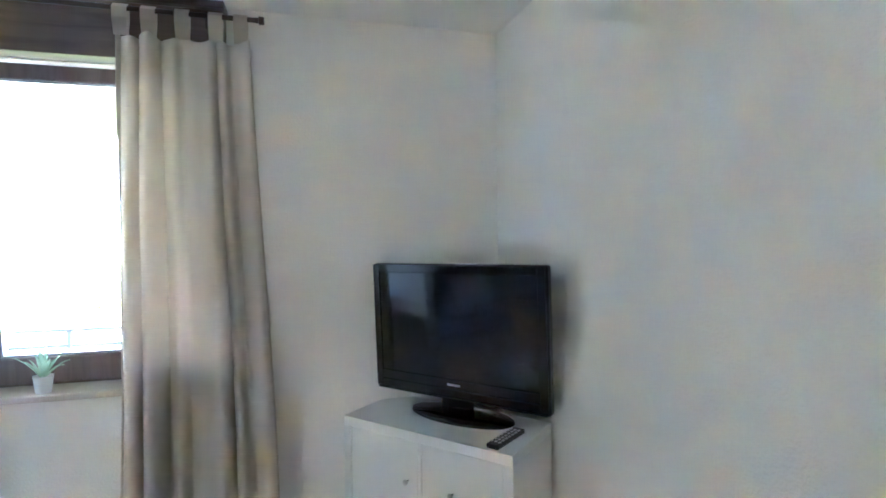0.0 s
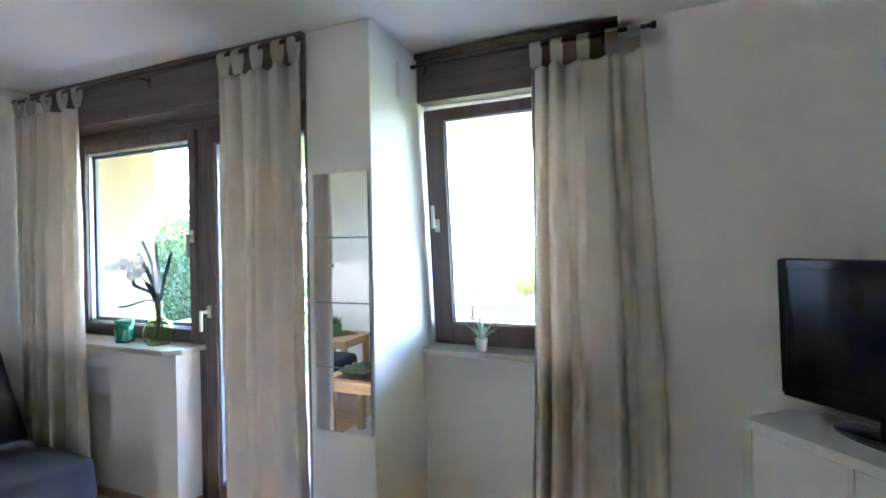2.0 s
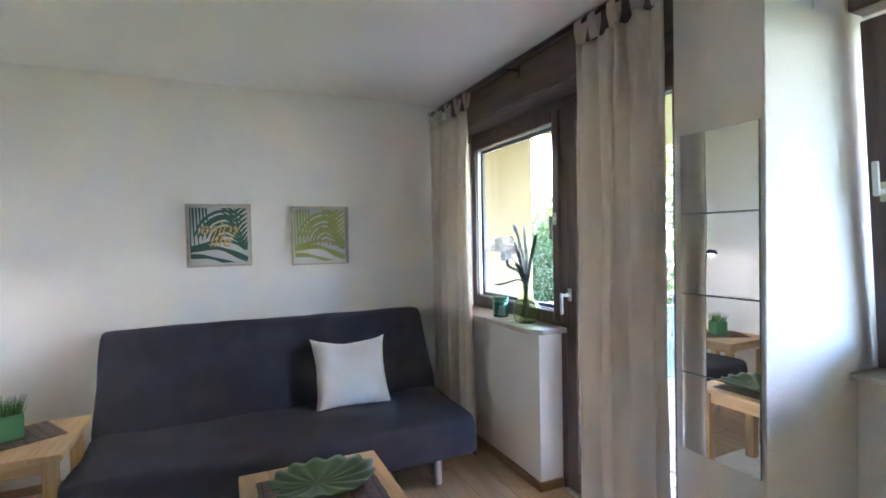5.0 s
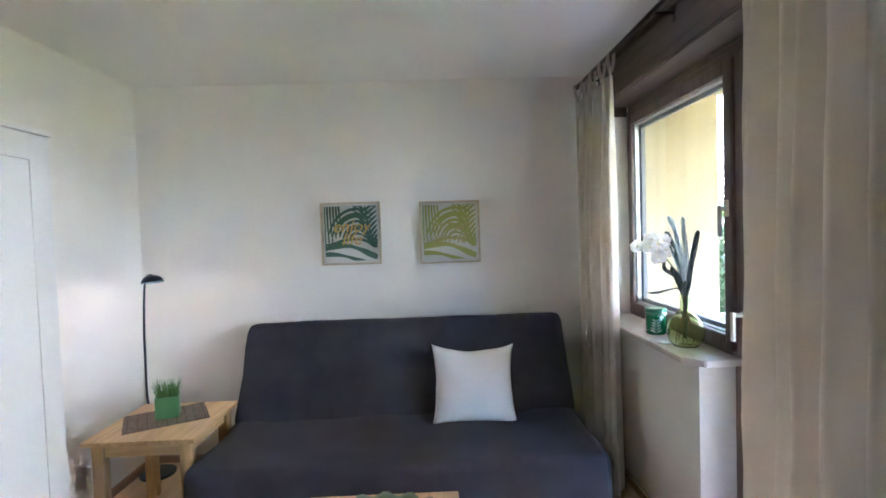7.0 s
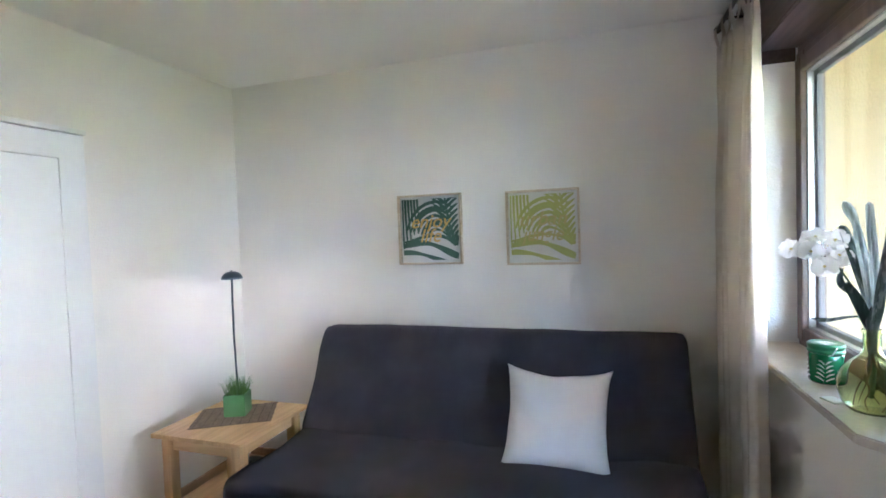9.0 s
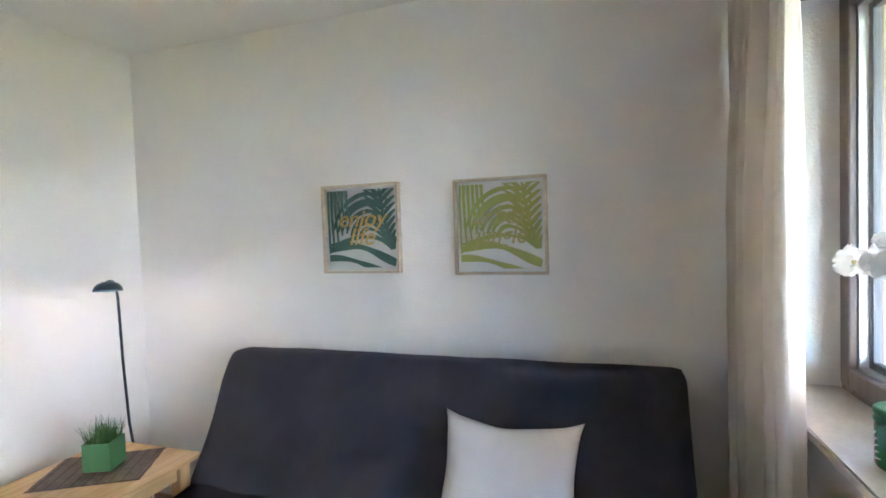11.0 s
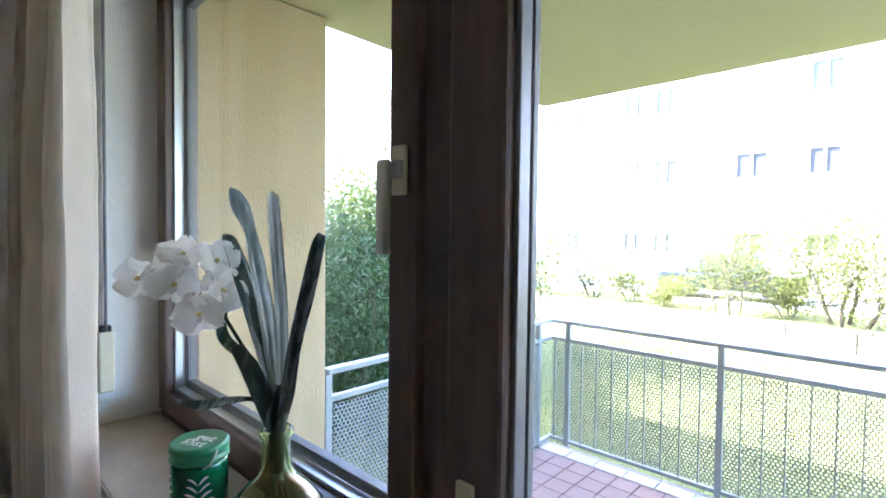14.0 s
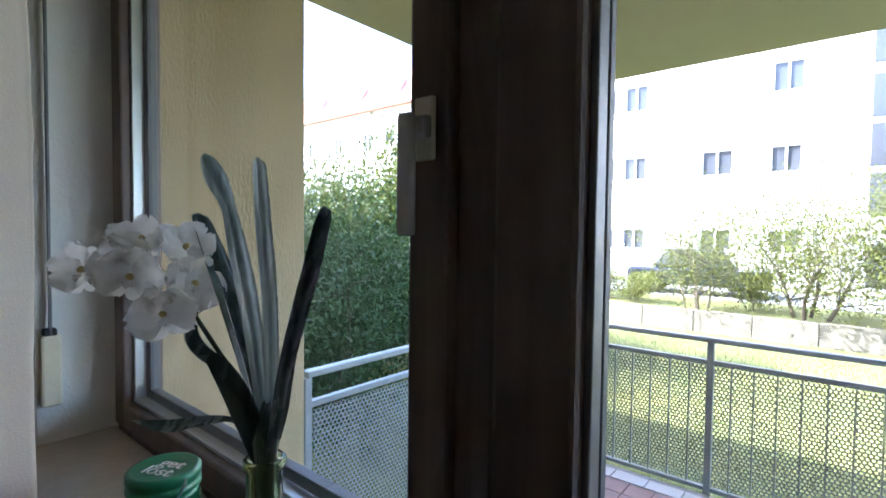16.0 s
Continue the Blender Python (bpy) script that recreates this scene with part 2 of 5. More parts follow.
M_ASPHALT = mat("pale_asphalt", (0.20, 0.20, 0.20), 0.9, 0.15, 3, 90, 0.3)
M_CONCRETE = mat("weathered_concrete", (0.22, 0.195, 0.145), 0.9, 0.35, 3, 60, 0.4, second=(0.11, 0.10, 0.075), stretch=(1, 1, 0.35))
M_BARK = mat("bark", (0.13, 0.10, 0.075), 0.9, 0.3, 14, 70, 0.8)
M_LEAF_A = mat("foliage_green", (0.085, 0.12, 0.032), 0.6, 0.4, 1.2, 9, 0.0, second=(0.04, 0.07, 0.02), translucent=0.3, spec=0.15)
M_LEAF_B = mat("foliage_yellow_green", (0.155, 0.165, 0.040), 0.6, 0.4, 1.2, 9, 0.0, second=(0.095, 0.112, 0.027), translucent=0.4, spec=0.15)
M_LEAF_C = mat("foliage_dark", (0.055, 0.10, 0.028), 0.55, 0.4, 1.5, 9, 0.0, second=(0.03, 0.062, 0.020), translucent=0.25, spec=0.15)
M_LEAF_D = mat("foliage_sunny_green", (0.115, 0.13, 0.024), 0.6, 0.4, 1.6, 9, 0.0, second=(0.05, 0.075, 0.018), translucent=0.32, spec=0.15)
M_FACADE = mat("white_render", (0.70, 0.69, 0.67), 0.9, 0.05, 0.6, 20, 0.2)
M_ROOF = mat("red_roof_tile", (0.42, 0.20, 0.14), 0.8, 0.2, 1.5, 14, 0.5)
M_FARGLASS = mat("far_window_glass", (0.07, 0.075, 0.085), 0.14, 0.2, 0.4, 3, 0.0, spec=0.4)
M_CARPAINT = mat("dark_car_paint", (0.02, 0.025, 0.04), 0.2, 0.1, coat=0.6, bump=0.0)
M_BRONZE = mat("grey_lever", (0.58, 0.57, 0.55), 0.4, 0.1)
M_TYRE = mat("tyre", (0.015, 0.015, 0.015), 0.8, 0.1)

# ---- mesh helpers ----


def bx(bm, x0, x1, y0, y1, z0, z1, bevel=0.0, seg=1, m=None):
    """A box, with its edges rounded by bevel, into bm."""
    g = bmesh.ops.create_cube(bm, size=1.0)
    vs = g["verts"]
    for v in vs:
        v.co = Vector(((x0 + x1) / 2 + v.co.x * (x1 - x0), (y0 + y1) / 2 + v.co.y * (y1 - y0), (z0 + z1) / 2 + v.co.z * (z1 - z0)))
    if bevel:
        es = list({e for v in vs for e in v.link_edges})
        r = bmesh.ops.bevel(bm, geom=es, offset=bevel, segments=seg, affect="EDGES", profile=0.5)
        vs = list({v for f in r["faces"] for v in f.verts} | {v for v in vs if v.is_valid})
    if m is not None:
        bmesh.ops.transform(bm, matrix=m, verts=vs)
    return bm


def box(x0, x1, y0, y1, z0, z1, bevel=0.0, seg=1):
    return bx(bmesh.new(), x0, x1, y0, y1, z0, z1, bevel, seg)


def lathe(profile, seg=24, bm=None, at=(0, 0, 0)):
    """A turned shape from (radius, height) pairs."""
    bm = bm or bmesh.new()
    rings = []
    for r, z in profile:
        rings.append([bm.verts.new((at[0] + r * math.cos(2 * math.pi * i / seg), at[1] + r * math.sin(2 * math.pi * i / seg), at[2] + z)) for i in range(seg)])
    for a, b in zip(rings, rings[1:]):
        for i in range(seg):
            j = (i + 1) % seg
            bm.faces.new((a[i], a[j], b[j], b[i]))
    if profile[0][0] > 1e-4:
        bm.faces.new(rings[0][::-1])
    if profile[-1][0] > 1e-4:
        bm.faces.new(rings[-1])
    return bm


def tube(points, radius, seg=8, bm=None):
    """A round bar along points; radius is one number or one for each point."""
    bm = bm or bmesh.new()
    pts = [Vector(p) for p in points]
    rads = radius if isinstance(radius, (list, tuple)) else [radius] * len(pts)
    rings = []
    side = None
    for i, p in enumerate(pts):
        d = (pts[min(i + 1, len(pts) - 1)] - pts[max(i - 1, 0)]).normalized()
        if side is None:
            side = d.orthogonal().normalized()
        side = (side - d * side.dot(d)).normalized()
        up = d.cross(side)
        rings.append([bm.verts.new(p + rads[i] * (math.cos(2 * math.pi * k / seg) * side + math.sin(2 * math.pi * k / seg) * up)) for k in range(seg)])
    for a, b in zip(rings, rings[1:]):
        for k in range(seg):
            j = (k + 1) % seg
            bm.faces.new((a[k], a[j], b[j], b[k]))
    bm.faces.new(rings[0][::-1])
    bm.faces.new(rings[-1])
    return bm


def mesh_of(name, bm, material, smooth=False):
    me = bpy.data.meshes.new(name)
    bmesh.ops.recalc_face_normals(bm, faces=bm.faces)
    bm.to_mesh(me)
    bm.free()
    me.materials.append(material)
    if smooth:
        me.shade_smooth()
    return me


def part(name, bm, material, parent=None, label="", smooth=False, m=None):
    """One mesh under a thing or a part."""
    me = bm if isinstance(bm, bpy.types.Mesh) else mesh_of(name, bm, material, smooth)
    ob = new(name, me)
    if parent is not None:
        ob.parent = parent
    if m is not None:
        ob.matrix_basis = m
    return tagged(ob, label)


def thing(name, label, category, m=None, group="", kind=""):
    ob = new(name)
    ob.empty_display_size = 0.1
    if m is not None:
        ob.matrix_basis = m
    return tagged(ob, label, category, group, kind)


def solid(name, bm, material, label, category="", kind="", smooth=False, m=None, group=""):
    ob = part(name, bm, material, None, "", smooth, m)
    return tagged(ob, label, category, group, kind)


def lettering(text, size, depth, material, parent, m, name="lettering", label="", weight=0.0, lean=0.0):
    cu = bpy.data.curves.new("lettering", "FONT")
    cu.body, cu.size, cu.extrude, cu.align_x, cu.align_y = text, size, depth, "CENTER", "CENTER"
    cu.offset = size * weight
    cu.shear = lean
    tmp = new("lettering_curve", cu)
    me = bpy.data.meshes.new_from_object(tmp.evaluated_get(bpy.context.evaluated_depsgraph_get()))
    bpy.data.objects.remove(tmp)
    me.materials.clear()
    me.materials.append(material)
    return part(name, me, material, parent, label, m=m)


def quads(name, verts, faces, material, parent=None, label=""):
    me = bpy.data.meshes.new(name)
    me.from_pydata(verts, [], faces)
    me.materials.append(material)
    ob = new(name, me)
    if parent is not None:
        ob.parent = parent
    return tagged(ob, label)

def frame_bars(x0, x1, z0, z1, y0, y1, w, bevel=0.006):
    bm = bmesh.new()
    bx(bm, x0, x0 + w, y0, y1, z0, z1, bevel, 2)
    bx(bm, x1 - w, x1, y0, y1, z0, z1, bevel, 2)
    bx(bm, x0 + w - 0.001, x1 - w + 0.001, y0, y1, z0, z0 + w, bevel, 2)
    bx(bm, x0 + w - 0.001, x1 - w + 0.001, y0, y1, z1 - w, z1, bevel, 2)
    return bm


# ---- the room's shell ----
CEIL, SOFA_X, LEFT_Y, WIN_Y, ALCOVE_Y = 2.505, -3.31, -0.64, 2.40, 2.93

wall = bmesh.new()
bx(wall, SOFA_X, -2.035, WIN_Y, 2.65, -0.2, 0.90)
bx(wall, SOFA_X, -3.155, WIN_Y, 2.65, 0.90, CEIL)
bx(wall, -3.155, -1.11, 2.46, 2.65, 2.30, CEIL)
bx(wall, -1.11, -0.755, WIN_Y, 3.16, -0.2, CEIL, 0.004)
solid("wall_window", wall, M_WALL, "white plastered window wall with a half-height parapet", kind="structure")
wall = bmesh.new()
bx(wall, -0.755, 0.27, ALCOVE_Y, 3.16, -0.2, 0.905)
bx(wall, -0.755, 0.27, ALCOVE_Y + 0.02, 3.16, 2.25, CEIL)
bx(wall, 0.27, 1.9, ALCOVE_Y, 3.16, -0.2, CEIL)
solid("wall_alcove", wall, M_WALL, "white plastered wall round the small window", kind="structure")
solid("wall_sofa", box(-3.56, SOFA_X, -0.89, 2.65, -0.2, CEIL), M_WALL, "white plastered wall behind the sofa", kind="structure")
wall = bmesh.new()
bx(wall, -3.31, 2.1, -0.89, LEFT_Y, -0.2, CEIL)
solid("wall_door", wall, M_WALL, "white plastered wall behind the wardrobe", kind="structure")
wall = bmesh.new()
vs = []
for z in (-0.2, CEIL):
    vs.append([wall.verts.new(p) for p in ((1.468, ALCOVE_Y, z), (1.9, ALCOVE_Y, z), (2.1, LEFT_Y, z), (1.79, LEFT_Y, z))])
for i in range(4):
    wall.faces.new((vs[0][i], vs[0][(i + 1) % 4], vs[1][(i + 1) % 4], vs[1][i]))
wall.faces.new(vs[0][::-1])
wall.faces.new(vs[1])
solid("wall_blank", wall, M_WALL, "bare white plastered wall beside the television", kind="structure")
solid("ceiling", box(-3.56, 2.1, -0.89, 3.16, CEIL, CEIL + 0.2), M_CEIL, "smooth white ceiling", kind="structure")
floor = solid("floor", box(-3.31, 2.0, -0.64, 2.95, -0.2, -0.008), M_GAP, "oak laminate plank floor", kind="structure")

# baseboards
bb = bmesh.new()
bx(bb, -3.294, -2.035, 2.384, WIN_Y - 0.001, 0, 0.055, 0.004)
bx(bb, -2.034, -2.019, 2.384, 2.545, 0, 0.055, 0.004)
solid("baseboard_window", bb, M_BASEBOARD, "oak baseboard", kind="structure")
solid("baseboard_sofa", box(SOFA_X + 0.001, SOFA_X + 0.016, -0.62, 2.384, 0, 0.055, 0.004), M_BASEBOARD, "oak baseboard", kind="structure")
bb = bmesh.new()
bx(bb, -3.29, -1.94, LEFT_Y + 0.001, LEFT_Y + 0.016, 0, 0.055, 0.004)
bx(bb, -0.75, 1.75, LEFT_Y + 0.001, LEFT_Y + 0.016, 0, 0.055, 0.004)
solid("baseboard_door", bb, M_BASEBOARD, "oak baseboard", kind="structure")
bb = bmesh.new()
bx(bb, -0.753, 1.45, ALCOVE_Y - 0.016, ALCOVE_Y - 0.001, 0, 0.055, 0.004)
bx(bb, -1.108, -0.757, WIN_Y - 0.016, WIN_Y - 0.001, 0, 0.055, 0.004)
solid("baseboard_alcove", bb, M_BASEBOARD, "oak baseboard", kind="structure")

# white wardrobe against the left wall
wd = thing("wardrobe", "tall white two-door wardrobe with a thin top board", "wardrobe", pose(-1.345, -0.395, 0))
part("carcass", box(-0.585, 0.585, -0.235, 0.215, 0, 1.905, 0.002), M_DOORWHITE, wd)
part("top_board", box(-0.59, 0.59, -0.24, 0.245, 1.906, 1.925, 0.002), M_DOORWHITE, wd)
for s in (-1, 1):
    x0, x1 = (-0.583, -0.002) if s < 0 else (0.002, 0.583)
    dr = part("door", frame_bars(x0, x1, 0.06, 1.903, 0.217, 0.238, 0.095, 0.0015), M_DOORWHITE, wd)
    part("panel", box(x0 + 0.097, x1 - 0.097, 0.217, 0.2365, 0.158, 1.806, 0.001), M_DOORWHITE, dr)
    hx = x0 + 0.365 if s < 0 else x1 - 0.365
    part("handle", box(hx - 0.012, hx + 0.012, 0.237, 0.247, 0.925, 1.13, 0.002), M_ALU, dr, "pale grey strip handle")

# shutter boxes over the windows
sb = thing("shutter_box", "dark brown wooden roller shutter box above window", "shutter box", group="shutter boxes", kind="structure")
part("front_panel", box(-3.29, -1.112, 2.402, 2.458, 2.265, 2.478, 0.003), M_DARKWOODX, sb)
part("top_lath", box(-3.30, -1.106, 2.366, 2.400, 2.468, 2.500, 0.003), M_DARKWOODX, sb)
part("bottom_board", box(-3.148, -1.112, 2.405, 2.640, 2.250, 2.264, 0.002), M_DARKWOODX, sb)
part("head_board", box(-3.148, -1.112, 2.570, 2.640, 2.222, 2.249, 0.002), M_DARKWOODX, sb)
part("end_board", box(-3.154, -3.149, 2.405, 2.563, 2.192, 2.264, 0.001), M_DARKWOODX, sb)
sb = thing("shutter_box", "dark brown wooden roller shutter box above small window", "shutter box", group="shutter boxes", kind="structure")
part("front_panel", box(-0.752, 0.252, 2.862, 2.949, 2.240, 2.462, 0.003), M_DARKWOODX, sb)
part("top_lath", box(-0.753, 0.262, 2.835, 2.930, 2.463, 2.492, 0.003), M_DARKWOODX, sb)
part("cream_strip", box(-0.753, 0.27, 2.952, 3.12, 2.236, 2.249, 0.002), M_CREAM, sb, "cream painted strip")

# sills
sl = bmesh.new()
f = [sl.verts.new(p) for p in ((-3.154, 2.562, 0.902), (-3.154, 2.335, 0.902), (-2.06, 2.335, 0.902), (-1.985, 2.40, 0.902), (-1.985, 2.562, 0.902))]
bt = sl.faces.new(f)
ex = bmesh.ops.extrude_face_region(sl, geom=[bt])
bmesh.ops.translate(sl, verts=[v for v in ex["geom"] if isinstance(v, bmesh.types.BMVert)], vec=(0, 0, 0.028))
bmesh.ops.bevel(sl, geom=[e for e in sl.edges], offset=0.004, segments=2, affect="EDGES")
solid("window_sill", sl, M_SILL, "polished beige stone window sill with chamfered corner", "window sill", kind="structure")
solid("window_sill", box(-0.754, 0.30, 2.868, 3.050, 0.906, 0.932, 0.004, 2), M_SILL, "polished beige stone sill of small window", "window sill", kind="structure")


def lever(parent, x, y, z, out, down, material):
    """A window lever on a plate; the lever hangs down from its neck."""
    part("handle_plate", box(x - 0.014, x + 0.014, y - 0.008, y, z - 0.035, z + 0.035, 0.003, 2), M_CREAM, parent, "cream handle plate")
    bm = tube([(x, y - 0.006, z), (x, y - out + 0.004, z)], [0.010, 0.009], 12)
    s = 1 if down > 0 else -1
    bx(bm, x - 0.0145, x + 0.0145, y - 0.020, y - 0.0085, z - 0.012, z + 0.012, 0.003, 2)
    bx(bm, x - 0.010, x + 0.010, y - out - 0.007, y - out + 0.007, min(z + 0.012 * s, z - down), max(z + 0.012 * s, z - down), 0.005, 3)
    part("handle", bm, material, parent, "slender lever handle", True)


# big window
win = thing("window_1", "closed window in a dark brown wooden frame", "window", kind="structure")
part("window_frame", frame_bars(-3.153, -1.985, 0.901, 2.221, 2.565, 2.645, 0.086), M_DARKWOOD, win)
part("sash", frame_bars(-3.118, -2.036, 0.952, 2.182, 2.548, 2.600, 0.060), M_DARKWOOD, win)
part("seal", frame_bars(-3.060, -2.094, 1.010, 2.124, 2.572, 2.598, 0.010, 0.002), M_ALU, win, "pale glazing strip")
part("seal", frame_bars(-3.052, -2.102, 1.018, 2.116, 2.600, 2.622, 0.022, 0.002), M_SEAL, win, "grey glazing gasket")
pane = part("pane", box(-3.055, -2.10, 2.584, 2.590, 1.015, 2.119), M_PANE, win)
pane.visible_shadow = False
lever(win, -2.066, 2.547, 1.557, 0.033, 0.118, M_BRONZE)

# balcony door beside it
bd = thing("door_2", "closed glazed balcony door in dark brown wood", "balcony door", kind="structure")
fr = bmesh.new()
bx(fr, -1.984, -1.955, 2.565, 2.640, 0, 2.221, 0.004)
bx(fr, -2.033, -1.984, 2.552, 2.640, 0, 0.901, 0.004)
bx(fr, -1.160, -1.112, 2.565, 2.640, 0, 2.221, 0.004)
bx(fr, -1.955, -1.160, 2.565, 2.640, 2.165, 2.221, 0.004)
part("door_frame", fr, M_DARKWOOD, bd)
leaf = bmesh.new()
bx(leaf, -1.976, -1.884, 2.545, 2.600, 0.02, 2.182, 0.007, 2)
bx(leaf, -1.245, -1.145, 2.545, 2.600, 0.02, 2.182, 0.007, 2)
bx(leaf, -1.885, -1.244, 2.545, 2.600, 0.02, 0.14, 0.007, 2)
bx(leaf, -1.885, -1.244, 2.545, 2.600, 2.085, 2.182, 0.007, 2)
part("leaf_frame", leaf, M_DARKWOOD, bd)
part("glazing_bead", frame_bars(-1.884, -1.245, 0.14, 2.085, 2.560, 2.583, 0.008, 0.002), M_BEAD, bd, "grey metal glazing bead")
part("seal", frame_bars(-1.884, -1.252, 0.146, 2.079, 2.592, 2.604, 0.006, 0.001), M_SEAL, bd, "grey glazing gasket")
pane = part("pane", box(-1.880, -1.249, 2.585, 2.590, 0.145, 2.081), M_PANE, bd)
pane.visible_shadow = False
lever(bd, -1.935, 2.544, 1.125, 0.06, 0.105, M_WHITEPLASTIC)
part("outer_pull", box(-1.905, -1.868, 2.61, 2.650, 1.00, 1.10, 0.005, 2), M_CREAM, bd, "cream outer pull")
part("threshold", box(-1.984, -1.112, 2.53, 2.66, -0.01, 0.018, 0.003), M_ALU, bd, "metal threshold")

# small window
win = thing("window_2", "small tilted-open window in a dark brown wooden frame", "window", kind="structure")
part("window_frame", frame_bars(-0.752, 0.268, 0.906, 2.235, 3.052, 3.120, 0.060), M_DARKWOOD, win)
# the sash is tilted inwards at its top
tilt = pose(0, 3.046, 0.958, 5.5)
sb2 = bmesh.new()
bx(sb2, -0.722, -0.610, -0.055, 0.0, 0.0, 1.250, 0.006, 2)
bx(sb2, 0.128, 0.240, -0.055, 0.0, 0.0, 1.250, 0.006, 2)
bx(sb2, -0.611, 0.129, -0.055, 0.0, 0.0, 0.105, 0.006, 2)
bx(sb2, -0.611, 0.129, -0.055, 0.0, 1.192, 1.250, 0.006, 2)
sash = part("sash", sb2, M_DARKWOOD, win, "tilted dark wooden sash", m=tilt)
part("seal", frame_bars(-0.612, 0.130, 0.103, 1.194, -0.036, -0.006, 0.012, 0.002), M_ALU, sash, "pale glazing strip")
pane = part("pane", box(-0.605, 0.123, -0.022, -0.016, 0.110, 1.187), M_PANE, sash)
pane.visible_shadow = False
lever(sash, -0.672, -0.056, 0.64, 0.055, -0.11, M_WHITEPLASTIC)

# belt of the roller shutter on the reveal
belt = thing("shutter_belt", "cream belt winder with grey belt on the window reveal", "belt winder")
part("housing", box(-3.154, -3.128, 2.405, 2.445, 1.02, 1.19, 0.006, 2), M_CREAM, belt)
part("belt", box(-3.148, -3.130, 2.423, 2.427, 1.18, 2.19), M_GREY, belt, "grey woven belt")
part("guide", box(-3.154, -3.130, 2.411, 2.437, 1.185, 1.205, 0.003), M_BLACK, belt)

# ---- things of the living room ----


def mirror_tile(z):
    ob = thing("mirror_tile", "square frameless mirror tile on the white pillar", "mirror", pose(-0.918, 2.395, z, 0, 0, 1.0), "mirror tiles")
    part("glass_edge", box(-0.150, 0.150, -0.006, 0.0, 0.001, 0.299, 0.001), M_MIRROREDGE, ob)
    part("mirror_face", box(-0.1485, 0.1485, -0.0085, -0.0062, 0.0025, 0.2975), M_MIRROR, ob)
    return ob


for k in range(4):
    mirror_tile(0.627 + 0.30 * k)


def curtain(name, x0, x1, y0, top, bottom, folds, amp, seed, label, tabs, spread=0.0):
    """A hanging curtain: pleats that widen downwards, with tabs over the rod."""
    rnd = random.Random(seed)
    th = thing(name, label, "curtain", group="tab-top curtains")
    nx, nz = 22 * folds, 40
    ph = [rnd.uniform(-0.6, 0.6) for _ in range(folds + 2)]
    am = [rnd.uniform(0.15, 1.45) for _ in range(folds + 2)]
    vs, fs = [], []
    for k in range(nz + 1):
        v = k / nz
        z = bottom + (top - bottom) * v
        for i in range(nx + 1):
            u = i / nx
            q = folds * min(max(u + (0.055 * math.sin(2 * math.pi * u * 1.4 + seed) + 0.03 * math.sin(2 * math.pi * u * 3.1 + 2 * seed)) * math.sin(math.pi * u), 0), 0.9999)
            a, b = int(q), q - int(q)
            w = am[a] * (1 - b) + am[min(a + 1, folds)] * b
            p = ph[a] * (1 - b) + ph[min(a + 1, folds)] * b
            drift = 0.5 * math.sin(1.7 * (1 - v) + p * 3)
            A = amp * w * (0.45 + 0.55 * min(1, (1 - v) * 3))
            y = y0 + A * math.sin(2 * math.pi * q + p + 0.35 * drift) + 0.25 * A * math.sin(4 * math.pi * q + 2 * p + 2.5 * (1 - v))
            x = x0 + (x1 - x0) * u + 0.35 * A * math.cos(2 * math.pi * q + p) + spread * (1 - v) * (u - 0.3) + 0.012 * math.sin(5 * (1 - v) + seed) * (1 - v)
            y += 0.007 * noise.noise((x * 7 + z * 2, z * 2.5, seed)) + 0.0025 * noise.noise((x * 30 - z * 6, z * 16, seed))
            zz = z - (0.022 * abs(math.sin(math.pi * u * tabs)) if k == nz else 0)
            vs.append((x, y, zz))
    for k in range(nz):
        for i in range(nx):
            a = k * (nx + 1) + i
            fs.append((a, a + 1, a + nx + 2, a + nx + 1))
    ob = quads("cloth", vs, fs, M_CURTAIN, th)
    ob.data.shade_smooth()
    so = ob.modifiers.new("thickness", "SOLIDIFY")
    so.thickness = 0.002
    hem = bmesh.new()
    for i in range(0, nx, 2):
        a, b = Vector(vs[i]), Vector(vs[min(i + 2, nx)])
        q = [hem.verts.new(p) for p in (a + Vector((0, -0.003, 0.04)), b + Vector((0, -0.003, 0.04)), b + Vector((0, -0.003, 0.046)), a + Vector((0, -0.003, 0.046)))]
        hem.faces.new(q)
    part("hem_seam", hem, M_CURTAIN, th)
    for t in range(tabs + 1):
        u = t / tabs
        i = min(int(u * nx), nx)
        x = vs[nz * (nx + 1) + i][0]
        x = min(max(x, x0 + 0.03), x1 - 0.03)
        bm = bmesh.new()
        w = 0.026
        prof = [(0.0, top - 0.015), (-0.018, top + 0.045), (-0.019, top + 0.085), (0.0, top + 0.104), (0.019, top + 0.085), (0.018, top + 0.045), (0.004, top - 0.015)]
        rows = [[bm.verts.new((x + s * w, y0 + dy * 0.9, z)) for s in (-1, 1)] for dy, z in prof]
        for a, b in zip(rows, rows[1:]):
            bm.faces.new((a[0], a[1], b[1], b[0]))
        bmesh.ops.solidify(bm, geom=bm.faces[:], thickness=0.002)
        part("tab", bm, M_CURTAIN, th)
    return th


